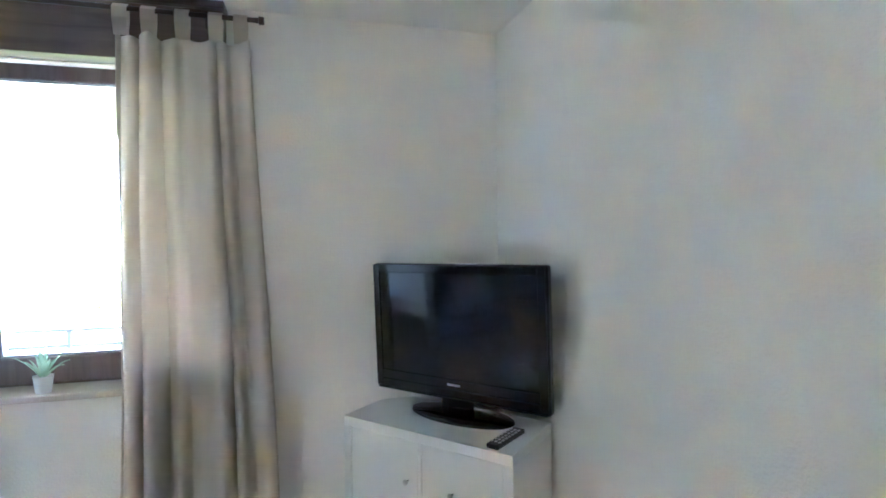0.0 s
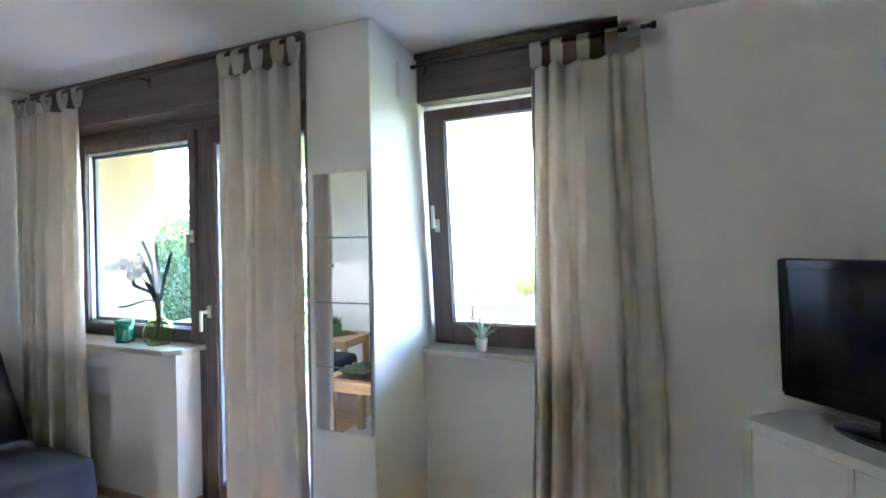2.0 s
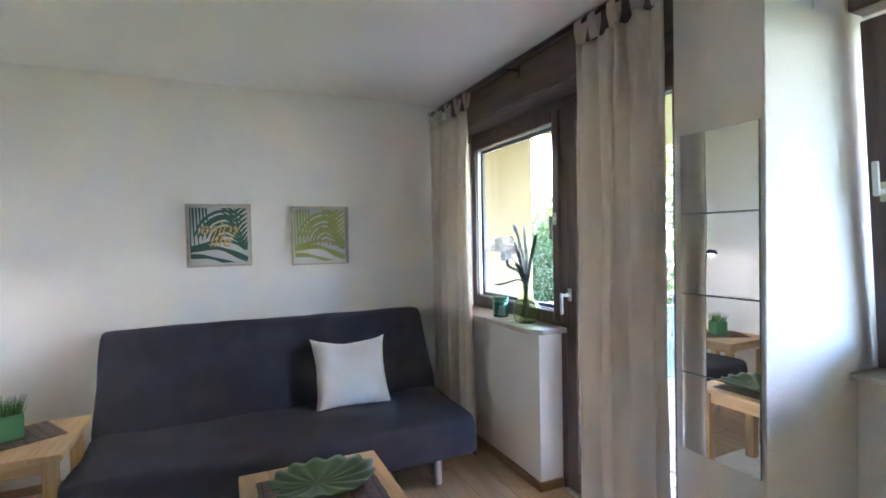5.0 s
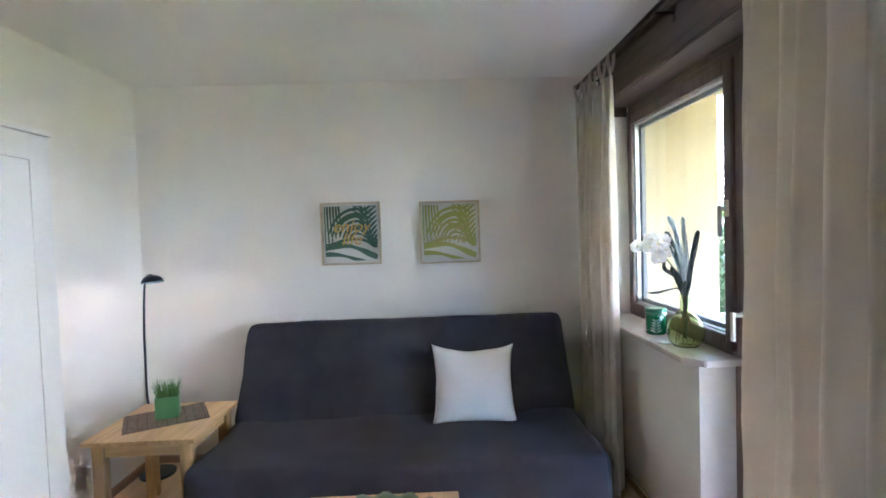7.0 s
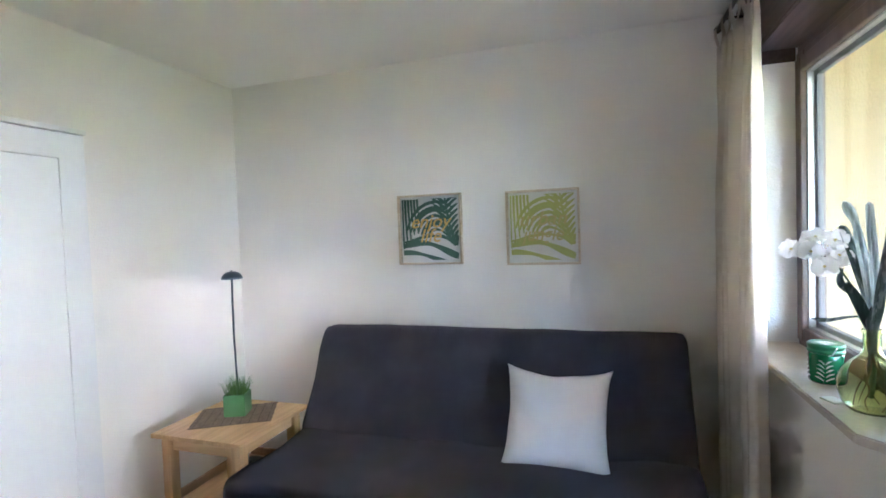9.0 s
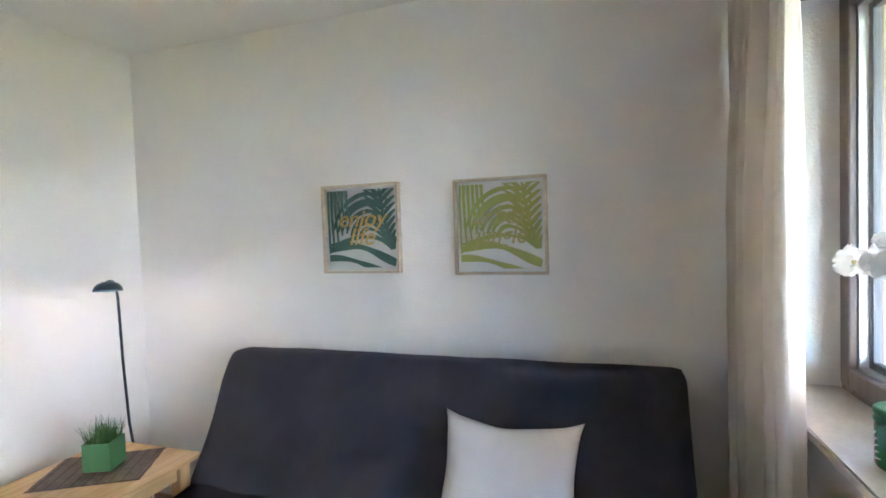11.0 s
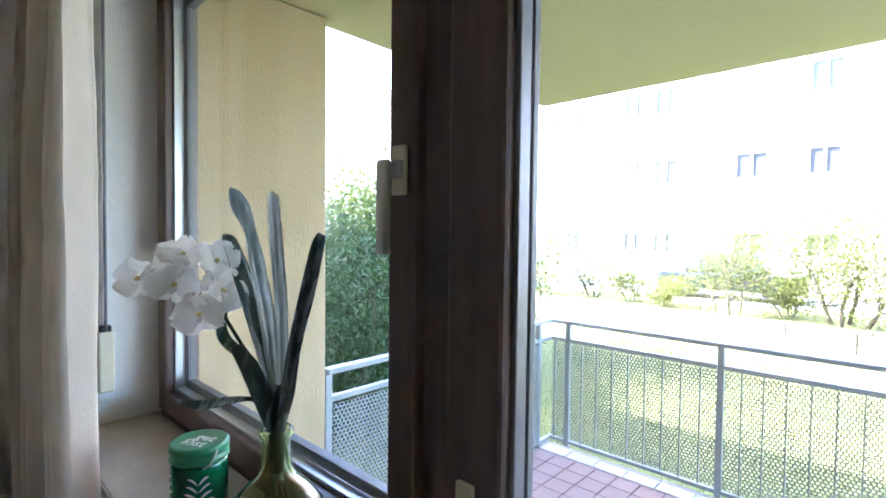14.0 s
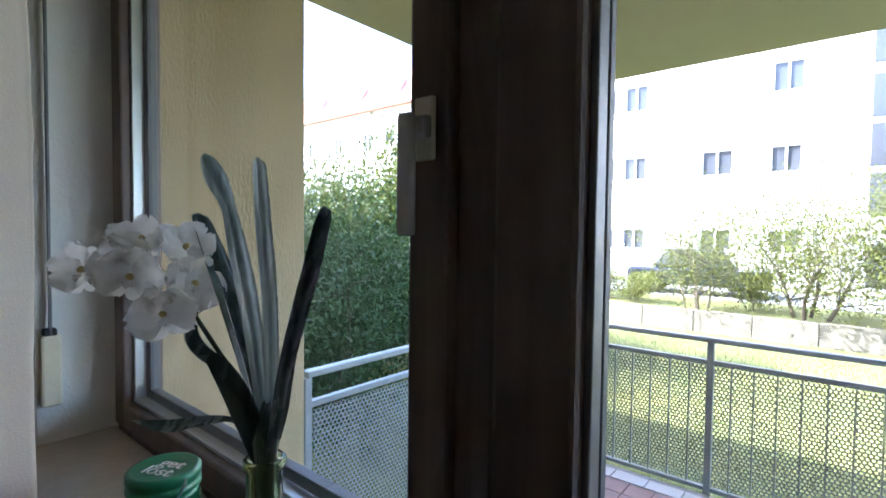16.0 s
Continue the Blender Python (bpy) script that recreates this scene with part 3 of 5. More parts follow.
def curtain_rod(x0, x1, y, z, wall_y, brackets, label):
    th = thing("curtain_rod", label, "curtain rod", group="curtain rods")
    part("rod", tube([(x0, y, z), (x1, y, z)], 0.010, 12), M_ROD, th, smooth=True)
    for x, s in ((x0, -1), (x1, 1)):
        part("finial", tube([(x, y, z), (x + s * 0.012, y, z), (x + s * 0.014, y, z), (x + s * 0.034, y, z)], [0.011, 0.011, 0.017, 0.015], 12), M_ROD, th)
    for x in brackets:
        bm = tube([(x, wall_y, z + 0.01), (x, y, z + 0.01), (x, y, z - 0.012)], 0.006, 8)
        bx(bm, x - 0.012, x + 0.012, wall_y - 0.004, wall_y, z - 0.03, z + 0.035, 0.002)
        part("bracket", bm, M_ROD, th)
    return th


curtain_rod(-3.27, -1.075, 2.285, 2.425, 2.401, (-3.18, -2.20, -1.13), "thin dark metal curtain rod over balcony door")
curtain_rod(-0.745, 0.385, 2.808, 2.413, 2.861, (-0.70, 0.20), "thin dark metal curtain rod over small window")
curtain("curtain", -3.290, -2.635, 2.285, 2.335, 0.03, 6, 0.044, 3, "long beige linen tab-top curtain beside the sofa", 4, 0.02)
curtain("curtain", -1.540, -1.050, 2.284, 2.335, 0.03, 5, 0.050, 8, "long beige linen tab-top curtain on balcony door", 4, 0.02)
curtain("curtain", -0.13, 0.36, 2.806, 2.325, 0.03, 6, 0.040, 5, "long beige linen tab-top curtain on small window", 4, 0.14)

# sofa
sofa = thing("sofa_bed", "armless dark navy fabric sofa bed with low steel legs", "sofa", pose(-2.80, 1.105, 0))


def cushion_block(profile, y0, y1, edge, ny=24, ripple=0.004, seed=0.0):
    """A padded slab with rounded rims: an (x, z) outline swept along y."""
    bm = bmesh.new()
    ys = [0, 0.004, 0.02, 0.05] + [0.05 + (1 - 0.10) * k / ny for k in range(1, ny)] + [0.95, 0.98, 0.996, 1]
    cx = sum(p[0] for p in profile) / len(profile)
    cz = sum(p[1] for p in profile) / len(profile)
    rows = []
    for u in ys:
        d = min(u, 1 - u) * (y1 - y0)
        k = edge - math.sqrt(max(edge ** 2 - max(edge - d, 0) ** 2, 0))
        row = []
        for x, z in profile:
            L = math.hypot(x - cx, z - cz)
            s = (L - k) / L
            r = ripple * noise.noise((x * 4 + seed, u * 9, z * 4))
            row.append(bm.verts.new((cx + (x - cx) * s + r, y0 + (y1 - y0) * u, cz + (z - cz) * s + r)))
        rows.append(row)
    n = len(profile)
    for a, b in zip(rows, rows[1:]):
        for i in range(n):
            bm.faces.new((a[i], a[(i + 1) % n], b[(i + 1) % n], b[i]))
    bm.faces.new(rows[0])
    bm.faces.new(rows[-1][::-1])
    return bm


def rounded(corners, r, seg=4):
    """An outline with rounded corners."""
    out = []
    n = len(corners)
    for i in range(n):
        p, a, b = Vector(corners[i]), Vector(corners[i - 1]), Vector(corners[(i + 1) % n])
        d0, d1 = (a - p).normalized(), (b - p).normalized()
        for k in range(seg + 1):
            t = k / seg
            q = (p + d0 * r * (1 - t)) * (1 - t) + (p + d1 * r * t) * t
            out.append((q.x, q.y))
    return out


def filled(pts):
    out = []
    for a, b in zip(pts, pts[1:] + pts[:1]):
        L = math.hypot(b[0] - a[0], b[1] - a[1])
        k = max(1, int(L / 0.09))
        out += [(a[0] + (b[0] - a[0]) * i / k, a[1] + (b[1] - a[1]) * i / k) for i in range(k)]
    return out


part("seat", cushion_block(filled(rounded([(-0.14, 0.22), (-0.14, 0.43), (0.56, 0.425), (0.585, 0.20)], 0.05)), -1.0, 1.0, 0.05, ripple=0.016, seed=2), M_SOFA, sofa, "padded navy seat", True)
part("backrest", cushion_block(filled(rounded([(-0.20, 0.30), (-0.47, 0.937), (-0.345, 0.946), (-0.04, 0.40)], 0.040)), -1.0, 1.0, 0.026, ripple=0.010, seed=7), M_SOFA, sofa, "tilted navy backrest", True)
for yy in (-0.99, 0.99):
    part("side_flap", box(-0.16, 0.55, yy - 0.006, yy + 0.006, 0.18, 0.30, 0.004), M_SOFA, sofa)
for xx in (0.42, -0.25):
    for yy in (-0.80, 0.80):
        part("leg", lathe([(0.024, 0.0), (0.026, 0.004), (0.026, 0.215), (0.02, 0.22)], 16), M_STEEL, sofa, "steel leg", True, pose(xx, yy, 0))

# cushion
cu = bmesh.new()
n = 18
grid = {}
for side in (-1, 1):
    for i in range(n + 1):
        for j in range(n + 1):
            u, v = 2 * i / n - 1, 2 * j / n - 1
            edge = max(abs(u), abs(v)) > 0.999
            if side == 1 and edge:
                grid[side, i, j] = grid[-1, i, j]
                continue
            puff = 0.062 * (max(0, (1 - u ** 4)) * max(0, (1 - v ** 4))) ** 0.6
            pinch = 1 - 0.075 * (1 - abs(u) ** 2) * abs(v) ** 3 - 0.055 * (1 - abs(v) ** 2) * abs(u) ** 3
            px, pz = 0.235 * u * (1 - 0.07 * (1 - v * v) * abs(u)), 0.228 * v * (1 - 0.10 * (1 - u * u) * abs(v))
            wob = 0.010 * noise.noise((u * 2.2, v * 2.2, side * 3.1)) * (0 if edge else 1)
            pz -= 0.010 * max(v, 0) ** 3 * math.exp(-((u + 0.12) / 0.34) ** 2) - 0.016 * abs(u) ** 6 * abs(v) ** 6 * (1 if v > 0 else -1)
            px += 0.014 * abs(u) ** 6 * abs(v) ** 6 * (1 if u > 0 else -1) + 0.006 * noise.noise((v * 2.5, u, 5.0))
            grid[side, i, j] = cu.verts.new((px, side * (puff + wob), pz))
for side in (-1, 1):
    for i in range(n):
        for j in range(n):
            q = [grid[side, i, j], grid[side, i + 1, j], grid[side, i + 1, j + 1], grid[side, i, j + 1]]
            if len(set(q)) == 4:
                cu.faces.new(q if side == -1 else q[::-1])
solid("cushion", cu, M_CUSHION, "plain white square cushion leaning on sofa backrest", "cushion", smooth=True, m=pose(-2.822, 1.506, 0.604, 0, 0, 90) @ pose(0, 0, 0, -29, 1.5, 0))


def pine_table(label, m):
    """A square pine table with thick legs, built from boards."""
    th = thing("pine_table", label, "table", m, "pine tables")
    top = 0.53
    for k in range(5):
        part("top_board", box(-0.275, 0.275, -0.275 + 0.11 * k + 0.0006, -0.275 + 0.11 * (k + 1) - 0.0006, top - 0.022, top, 0.0015), M_PINE, th)
    for sx in (-1, 1):
        for sy in (-1, 1):
            part("leg", box(sx * 0.215 - 0.028, sx * 0.215 + 0.028, sy * 0.215 - 0.028, sy * 0.215 + 0.028, 0, top - 0.023, 0.004), M_PINEZ, th)
    for s in (-1, 1):
        part("apron", box(-0.186, 0.186, s * 0.215 - 0.011, s * 0.215 + 0.011, top - 0.095, top - 0.024, 0.002), M_PINE, th)
        part("apron", box(s * 0.215 - 0.011, s * 0.215 + 0.011, -0.186, 0.186, top - 0.095, top - 0.024, 0.002), M_PINEY, th)
    return th


def placemat(label, m, lx=0.20, ly=0.15):
    th = thing("placemat", label, "placemat", m, "woven placemats")
    bm = bmesh.new()
    k = int(2 * ly / 0.006)
    for i in range(k):
        y = -ly + (i + 0.5) * 2 * ly / k
        bx(bm, -lx + random.uniform(-0.003, 0.003), lx + random.uniform(-0.003, 0.003), y - 0.0026, y + 0.0026, 0.0, 0.003)
    part("reeds", bm, M_REED, th)
    bm = bmesh.new()
    for i in range(9):
        x = -lx + 0.02 + i * (2 * lx - 0.04) / 8
        bx(bm, x - 0.0015, x + 0.0015, -ly, ly, 0.0028, 0.0042)
    part("threads", bm, M_THREAD, th, "dark binding threads")
    return th


pine_table("square pine coffee table in front of sofa", pose(-1.530, 1.085, 0))
pine_table("square pine side table beside the sofa", pose(-2.660, -0.172, 0))
placemat("brown woven reed placemat on coffee table", pose(-1.545, 1.085, 0.531, 0, 0, 90), 0.215, 0.165)
placemat("brown woven reed placemat on side table", pose(-2.695, -0.192, 0.531, 0, 0, 120), 0.20, 0.148)

# leaf plate
lp = bmesh.new()
rings, seg = 7, 72
rows = []
for r in range(rings + 1):
    t = r / rings
    row = []
    for i in range(seg):
        a = 2 * math.pi * i / seg
        lob = 1 + 0.035 * math.cos(a * 14) * t ** 3
        R = (0.198 + 0.02 * math.cos(a)) * t * lob
        notch = 1 - 0.25 * t * math.exp(-((a - math.pi) / 0.16) ** 2)
        z = 0.006 + 0.022 * t ** 2.2 + 0.006 * t * math.cos(a * 14) + 0.004 * math.cos(a * 3) * t ** 2
        row.append(lp.verts.new((R * notch * math.cos(a), 0.80 * R * notch * math.sin(a), z)))
    rows.append(row)
for a, b in zip(rows, rows[1:]):
    for i in range(seg):
        lp.faces.new((a[i], a[(i + 1) % seg], b[(i + 1) % seg], b[i]))
bmesh.ops.remove_doubles(lp, verts=rows[0], dist=0.002)
bmesh.ops.solidify(lp, geom=lp.faces[:], thickness=0.006)
solid("leaf_plate", lp, M_LEAFPLATE, "green glazed leaf-shaped plate on the placemat", "plate", smooth=True, m=pose(-1.575, 1.08, 0.538, 0, 0, 100))

# planter with grass
pot = thing("planter", "square green ceramic pot with artificial grass", "potted plant", pose(-2.712, -0.190, 0.536, 0, 0, 22) @ Matrix.Diagonal((1.02, 1.02, 1.0, 1)))
pb = bmesh.new()
for (x0, x1, y0, y1) in ((-0.055, 0.055, -0.055, -0.048), (-0.055, 0.055, 0.048, 0.055), (-0.055, -0.048, -0.048, 0.048), (0.048, 0.055, -0.048, 0.048)):
    bx(pb, x0, x1, y0, y1, 0, 0.115, 0.0015)
bx(pb, -0.048, 0.048, -0.048, 0.048, 0, 0.008)
part("pot", pb, M_GREENPOT, pot)
part("soil", box(-0.048, 0.048, -0.048, 0.048, 0.009, 0.098), M_SOIL, pot)
rnd = random.Random(4)
vs, fs = [], []
for _ in range(260):
    x, y = rnd.uniform(-0.044, 0.044), rnd.uniform(-0.044, 0.044)
    h, a = rnd.uniform(0.05, 0.105), rnd.uniform(0, 6.28)
    lean = rnd.uniform(0, 0.035)
    w = 0.0022
    dx, dy = math.cos(a), math.sin(a)
    b0 = len(vs)
    for t in (0, 0.5, 1):
        cx, cy, cz = x + dx * lean * t * t + x * 0.5 * t, y + dy * lean * t * t + y * 0.5 * t, 0.098 + h * t
        ww = w * (1 - 0.85 * t)
        vs += [(cx - dy * ww, cy + dx * ww, cz), (cx + dy * ww, cy - dx * ww, cz)]
    fs += [(b0, b0 + 1, b0 + 3, b0 + 2), (b0 + 2, b0 + 3, b0 + 5, b0 + 4)]
tagged(quads("grass", vs, fs, M_GRASS, pot), "green plastic grass blades")

# lamp
LAMP = Vector((-3.15, -0.515, 0))
fl = thing("floor_lamp", "slim dark blue-grey floor lamp, switched on", "floor lamp", pose(LAMP.x, LAMP.y, 0))
part("base", lathe([(0.10, 0), (0.105, 0.006), (0.105, 0.016), (0.03, 0.026), (0.012, 0.03)], 32), M_LAMP, fl, smooth=False)
HEAD = Vector((0.275, 0.185, 1.256))
pts = [(0, 0, 0.02), (0.022, -0.008, 0.28), (0.050, -0.014, 0.54), (0.082, 0.006, 0.88), (0.104, 0.028, 1.10), (0.120, 0.045, 1.205), (0.148, 0.070, 1.262), (0.190, 0.108, 1.292), (0.235, 0.148, 1.298), (HEAD.x, HEAD.y, HEAD.z + 0.043)]
part("pole", tube(pts, 0.0065, 10), M_LAMP, fl, smooth=True)
sh = bmesh.new()
prof = [(0.0, 0.045), (0.022, 0.043), (0.042, 0.034), (0.054, 0.020), (0.060, 0.002), (0.060, 0.0), (0.058, 0.0), (0.051, 0.018), (0.040, 0.030), (0.0, 0.040)]
lathe(prof, 28, sh)
part("shade", sh, M_LAMP, fl, "half-round metal shade", True, pose(HEAD.x, HEAD.y, HEAD.z, 6, -6, 0))
part("bulb", lathe([(0.0, -0.006), (0.010, -0.003), (0.013, 0.008), (0.009, 0.02), (0.0, 0.022)], 14), M_BULB, fl, "glowing bulb", True, pose(HEAD.x, HEAD.y, HEAD.z + 0.012))
bulb = lamp("lamp_light", "POINT", 0.036, pose(LAMP.x + HEAD.x, LAMP.y + HEAD.y, HEAD.z - 0.002), (1.0, 0.82, 0.62))
bulb.data.shadow_soft_size = 0.022

# pictures


def ribbon(bm, pts, widths, z0, z1):
    """A flat cut-out strip along points in the picture's plane."""
    left, right = [], []
    for i, p in enumerate(pts):
        a, b = Vector(pts[max(i - 1, 0)]), Vector(pts[min(i + 1, len(pts) - 1)])
        d = (b - a).normalized()
        nrm = Vector((-d.y, d.x)) * widths[i]
        left.append((p[0] + nrm.x, p[1] + nrm.y))
        right.append((p[0] - nrm.x, p[1] - nrm.y))
    lim = lambda q: (min(max(q[0], -0.172), 0.172), min(max(q[1], -0.182), 0.182))
    lo = [[bm.verts.new((*lim(q), z)) for q in side] for side in (left, right) for z in (z0, z1)]
    l0, l1, r0, r1 = lo
    for i in range(len(pts) - 1):
        bm.faces.new((l1[i], l1[i + 1], r1[i + 1], r1[i]))
        bm.faces.new((l0[i], l1[i], l1[i + 1], l0[i + 1])[::-1])
        bm.faces.new((r0[i], r1[i], r1[i + 1], r0[i + 1]))


def wall_picture(label, m, paint, words, text_mat, width):
    th = thing("wall_picture", label, "picture", m, "leaf pictures")
    W, Hh, d = width / 2, 0.207, 0.034
    fr = bmesh.new()
    for x0, x1, y0, y1 in ((-W, W, Hh - 0.011, Hh), (-W, W, -Hh, -Hh + 0.011), (-W, -W + 0.011, -Hh + 0.011, Hh - 0.011), (W - 0.011, W, -Hh + 0.011, Hh - 0.011)):
        bx(fr, x0, x1, y0, y1, 0, d, 0.0012)
    part("frame", fr, M_PALEWOOD, th, "pale wooden box frame")
    part("back_panel", box(-W + 0.011, W - 0.011, -Hh + 0.011, Hh - 0.011, 0.002, 0.006), M_PICBACK, th)
    k = (W - 0.013) / 0.182
    fr = bmesh.new()
    # rolling bands at the foot
    for base, amp, w, ph in ((-0.172, 0.022, 0.016, 0.6), (-0.118, 0.034, 0.020, 0.2), (-0.07, 0.034, 0.010, -0.2)):
        pts, ws = [], []
        for i in range(25):
            x = -0.172 + 0.344 * i / 24
            pts.append((x, base + amp * math.cos((x / 0.172 + ph) * 2.0) - 0.02 * x / 0.172))
            ws.append(w * (0.55 + 0.45 * math.sin(math.pi * i / 24 * 1.6 + ph * 2) ** 2))
        ribbon(fr, pts, ws, 0.006, 0.012)
    # arched fronds in the middle
    for q in range(7):
        r = 0.055 + 0.027 * q
        pts, ws = [], []
        for i in range(15):
            a = math.pi * (0.30 + 0.62 * i / 14)
            pts.append((0.035 + r * 0.85 * math.cos(a), -0.055 + r * 1.0 * math.sin(a) + 0.006 * math.sin(q * 2.1)))
            ws.append(0.0030 + 0.0066 * math.sin(math.pi * (0.06 + 0.9 * i / 14)))
        ribbon(fr, pts, ws, 0.006, 0.014)
    # blades that fan down at one side, a palm frond at the other
    for q in range(6):
        x = -0.172 + 0.019 * q
        ribbon(fr, [(x + (0.004 + 0.004 * q) * t * t, 0.185 - (0.30 - 0.028 * q) * t) for t in [i / 10 for i in range(11)]], [0.0062 * (1 - 0.55 * i / 10) for i in range(11)], 0.006, 0.016)
    ribbon(fr, [(0.095 + 0.060 * (i / 8) ** 1.6, 0.185 - 0.034 * i) for i in range(9)], [0.0035 + 0.0006 * i for i in range(9)], 0.006, 0.017)
    for q in range(9):
        x, z = 0.095 + 0.060 * (q / 8) ** 1.6, 0.150 - 0.031 * q
        for sgn, L, up in ((-1, 0.085, 0.085), (1, min(0.07, 0.172 - x), 0.08)):
            ribbon(fr, [(x + sgn * L * t, min(z + up * t - 0.02 * t * t, 0.185)) for t in [i / 6 for i in range(7)]], [0.0020 + 0.0066 * math.sin(math.pi * (0.25 + 0.72 * i / 6)) for i in range(7)], 0.006, 0.015)
    for v in fr.verts:
        v.co.x *= k
    part("leaf_cutout", fr, paint, th, "painted leaf cut-out")
    for line, y in zip(words, (0.045, -0.040)):
        lettering(line, 0.118, 0.0012, text_mat, th, pose(0.0, y, 0.0185) @ Matrix.Diagonal((0.95 if len(line) < 6 else 0.80, 0.95, 1, 1)), label="gold lettering", weight=0.005, lean=0.30)
    return th


wall_picture("framed dark green leaf picture reading enjoy life", pose(-3.3095, 0.755, 1.504, 90, 0, 90), M_TEAL, ("enjoy", "life"), M_GOLDTEXT, 0.395)
wall_picture("framed lime green leaf picture reading urban jungle", pose(-3.3095, 1.413, 1.494, 90, 0, 90), M_LIME, ("urban", "jungle"), M_GOLDPALE, 0.400)

# rug under the coffee table
rug = thing("rug", "white cotton rug with fringe under coffee table", "rug", pose(-1.42, 1.05, 0.0))
rb = bmesh.new()
bmesh.ops.create_grid(rb, x_segments=40, y_segments=26, size=1.0)
for v in rb.verts:
    v.co = Vector((v.co.x * 0.42, v.co.y * 0.56, 0.006 + 0.002 * noise.noise((v.co.x * 5, v.co.y * 7, 0))))
bmesh.ops.solidify(rb, geom=rb.faces[:], thickness=0.006)
part("weave", rb, M_RUG, rug)
for s in (-1, 1):
    fb = bmesh.new()
    for i in range(56):
        x = -0.41 + 0.82 * i / 55
        tube([(x, s * 0.555, 0.007), (x + random.uniform(-0.008, 0.008), s * 0.59, 0.005), (x + random.uniform(-0.015, 0.015), s * 0.625, 0.003)], 0.0022, 4, fb)
    part("fringe", fb, M_RUG, rug, "loose white fringe")

# orchid in a bottle vase on the sill
vase = thing("orchid_vase", "round green glass bottle vase with artificial white orchid", "vase", pose(-2.240, 2.451, 0.931))
outer = [(0.040, 0.0), (0.055, 0.004), (0.072, 0.025), (0.082, 0.06), (0.081, 0.09), (0.069, 0.122), (0.046, 0.148), (0.029, 0.162), (0.022, 0.178), (0.021, 0.222), (0.025, 0.226), (0.026, 0.234), (0.022, 0.238)]
inner = [(max(r - 0.003, 0.0), z) for r, z in outer[::-1]][1:-1] + [(0.0, 0.006)]
part("bottle", lathe([(0.0, 0.0)] + outer + [(0.0195, 0.236)] + inner, 40), M_VASE, vase, "green bottle glass", True)


O = Vector((-2.240, 2.451, 0.931))


def rel(x, y, z):
    return Vector((x, y, z)) - O


def curve_at(pts, u):
    """A point of the smooth curve through pts, u from 0 to 1."""
    q = u * (len(pts) - 1)
    i = min(int(q), len(pts) - 2)
    t = q - i
    p0, p1, p2, p3 = pts[max(i - 1, 0)], pts[i], pts[i + 1], pts[min(i + 2, len(pts) - 1)]
    return 0.5 * (2 * p1 + (p2 - p0) * t + (2 * p0 - 5 * p1 + 4 * p2 - p3) * t * t + (3 * p1 - p0 - 3 * p2 + p3) * t ** 3)


def strap(points, widths, material=M_ORCHIDLEAF, face=(0.85, -0.4, 0.1), fold=0.22, N=28, rib=True):
    """A strap leaf along points, with a half-width at each, folded a little along its middle rib."""
    pts = [rel(*p) for p in points]
    ws = [Vector((w, 0, 0)) for w in widths]
    f = Vector(face).normalized()
    bm = bmesh.new()
    rows = []
    for i in range(N + 1):
        u = i / N
        c = curve_at(pts, u)
        d = (curve_at(pts, min(u + 0.02, 1)) - curve_at(pts, max(u - 0.02, 0))).normalized()
        side = d.cross(f).normalized()
        up = side.cross(d)
        w = max(curve_at(ws, u).x, 0.0004) * (1 if u < 0.93 else math.sqrt(max(1 - ((u - 0.93) / 0.07) ** 2, 0.02)))
        ridge = 0.10 * w if rib else 0.0
        rows.append([bm.verts.new(c + side * w * k + up * (fold * w * abs(k) + h * ridge)) for k, h in ((-1, 0), (-0.72, -1), (-0.5, 1), (-0.18, 0), (0, -2), (0.18, 0), (0.5, 1), (0.72, -1), (1, 0))])
    for p, q in zip(rows, rows[1:]):
        for k in range(8):
            bm.faces.new((p[k], p[k + 1], q[k + 1], q[k]))
    bmesh.ops.solidify(bm, geom=bm.faces[:], thickness=0.0018)
    part("leaf", bm, material, vase, smooth=True)


# the tall blades: two ribbed ones with window sheen painted silvery, two dark ones
TURN = (0.94, 0.30, 0.1)
strap([(-2.240, 2.453, 1.175), (-2.252, 2.450, 1.25), (-2.270, 2.447, 1.34), (-2.290, 2.441, 1.42), (-2.304, 2.438, 1.468), (-2.318, 2.428, 1.505), (-2.324, 2.418, 1.538)], [0.006, 0.012, 0.0165, 0.0165, 0.0125, 0.0190, 0.009], M_ORCHIDSHEEN, TURN)
strap([(-2.238, 2.456, 1.175), (-2.238, 2.457, 1.26), (-2.241, 2.456, 1.36), (-2.246, 2.450, 1.46), (-2.250, 2.448, 1.530)], [0.006, 0.012, 0.0140, 0.0140, 0.0115], M_ORCHIDSHEEN, TURN)
strap([(-2.232, 2.453, 1.17), (-2.216, 2.452, 1.22), (-2.192, 2.450, 1.30), (-2.150, 2.446, 1.39), (-2.107, 2.438, 1.468)], [0.009, 0.016, 0.0165, 0.0195, 0.0165], M_ORCHIDLEAF, TURN)
strap([(-2.244, 2.451, 1.17), (-2.270, 2.450, 1.25), (-2.308, 2.446, 1.335), (-2.346, 2.440, 1.405), (-2.378, 2.432, 1.465)], [0.006, 0.014, 0.0215, 0.0200, 0.0140], M_ORCHIDLEAF, TURN)
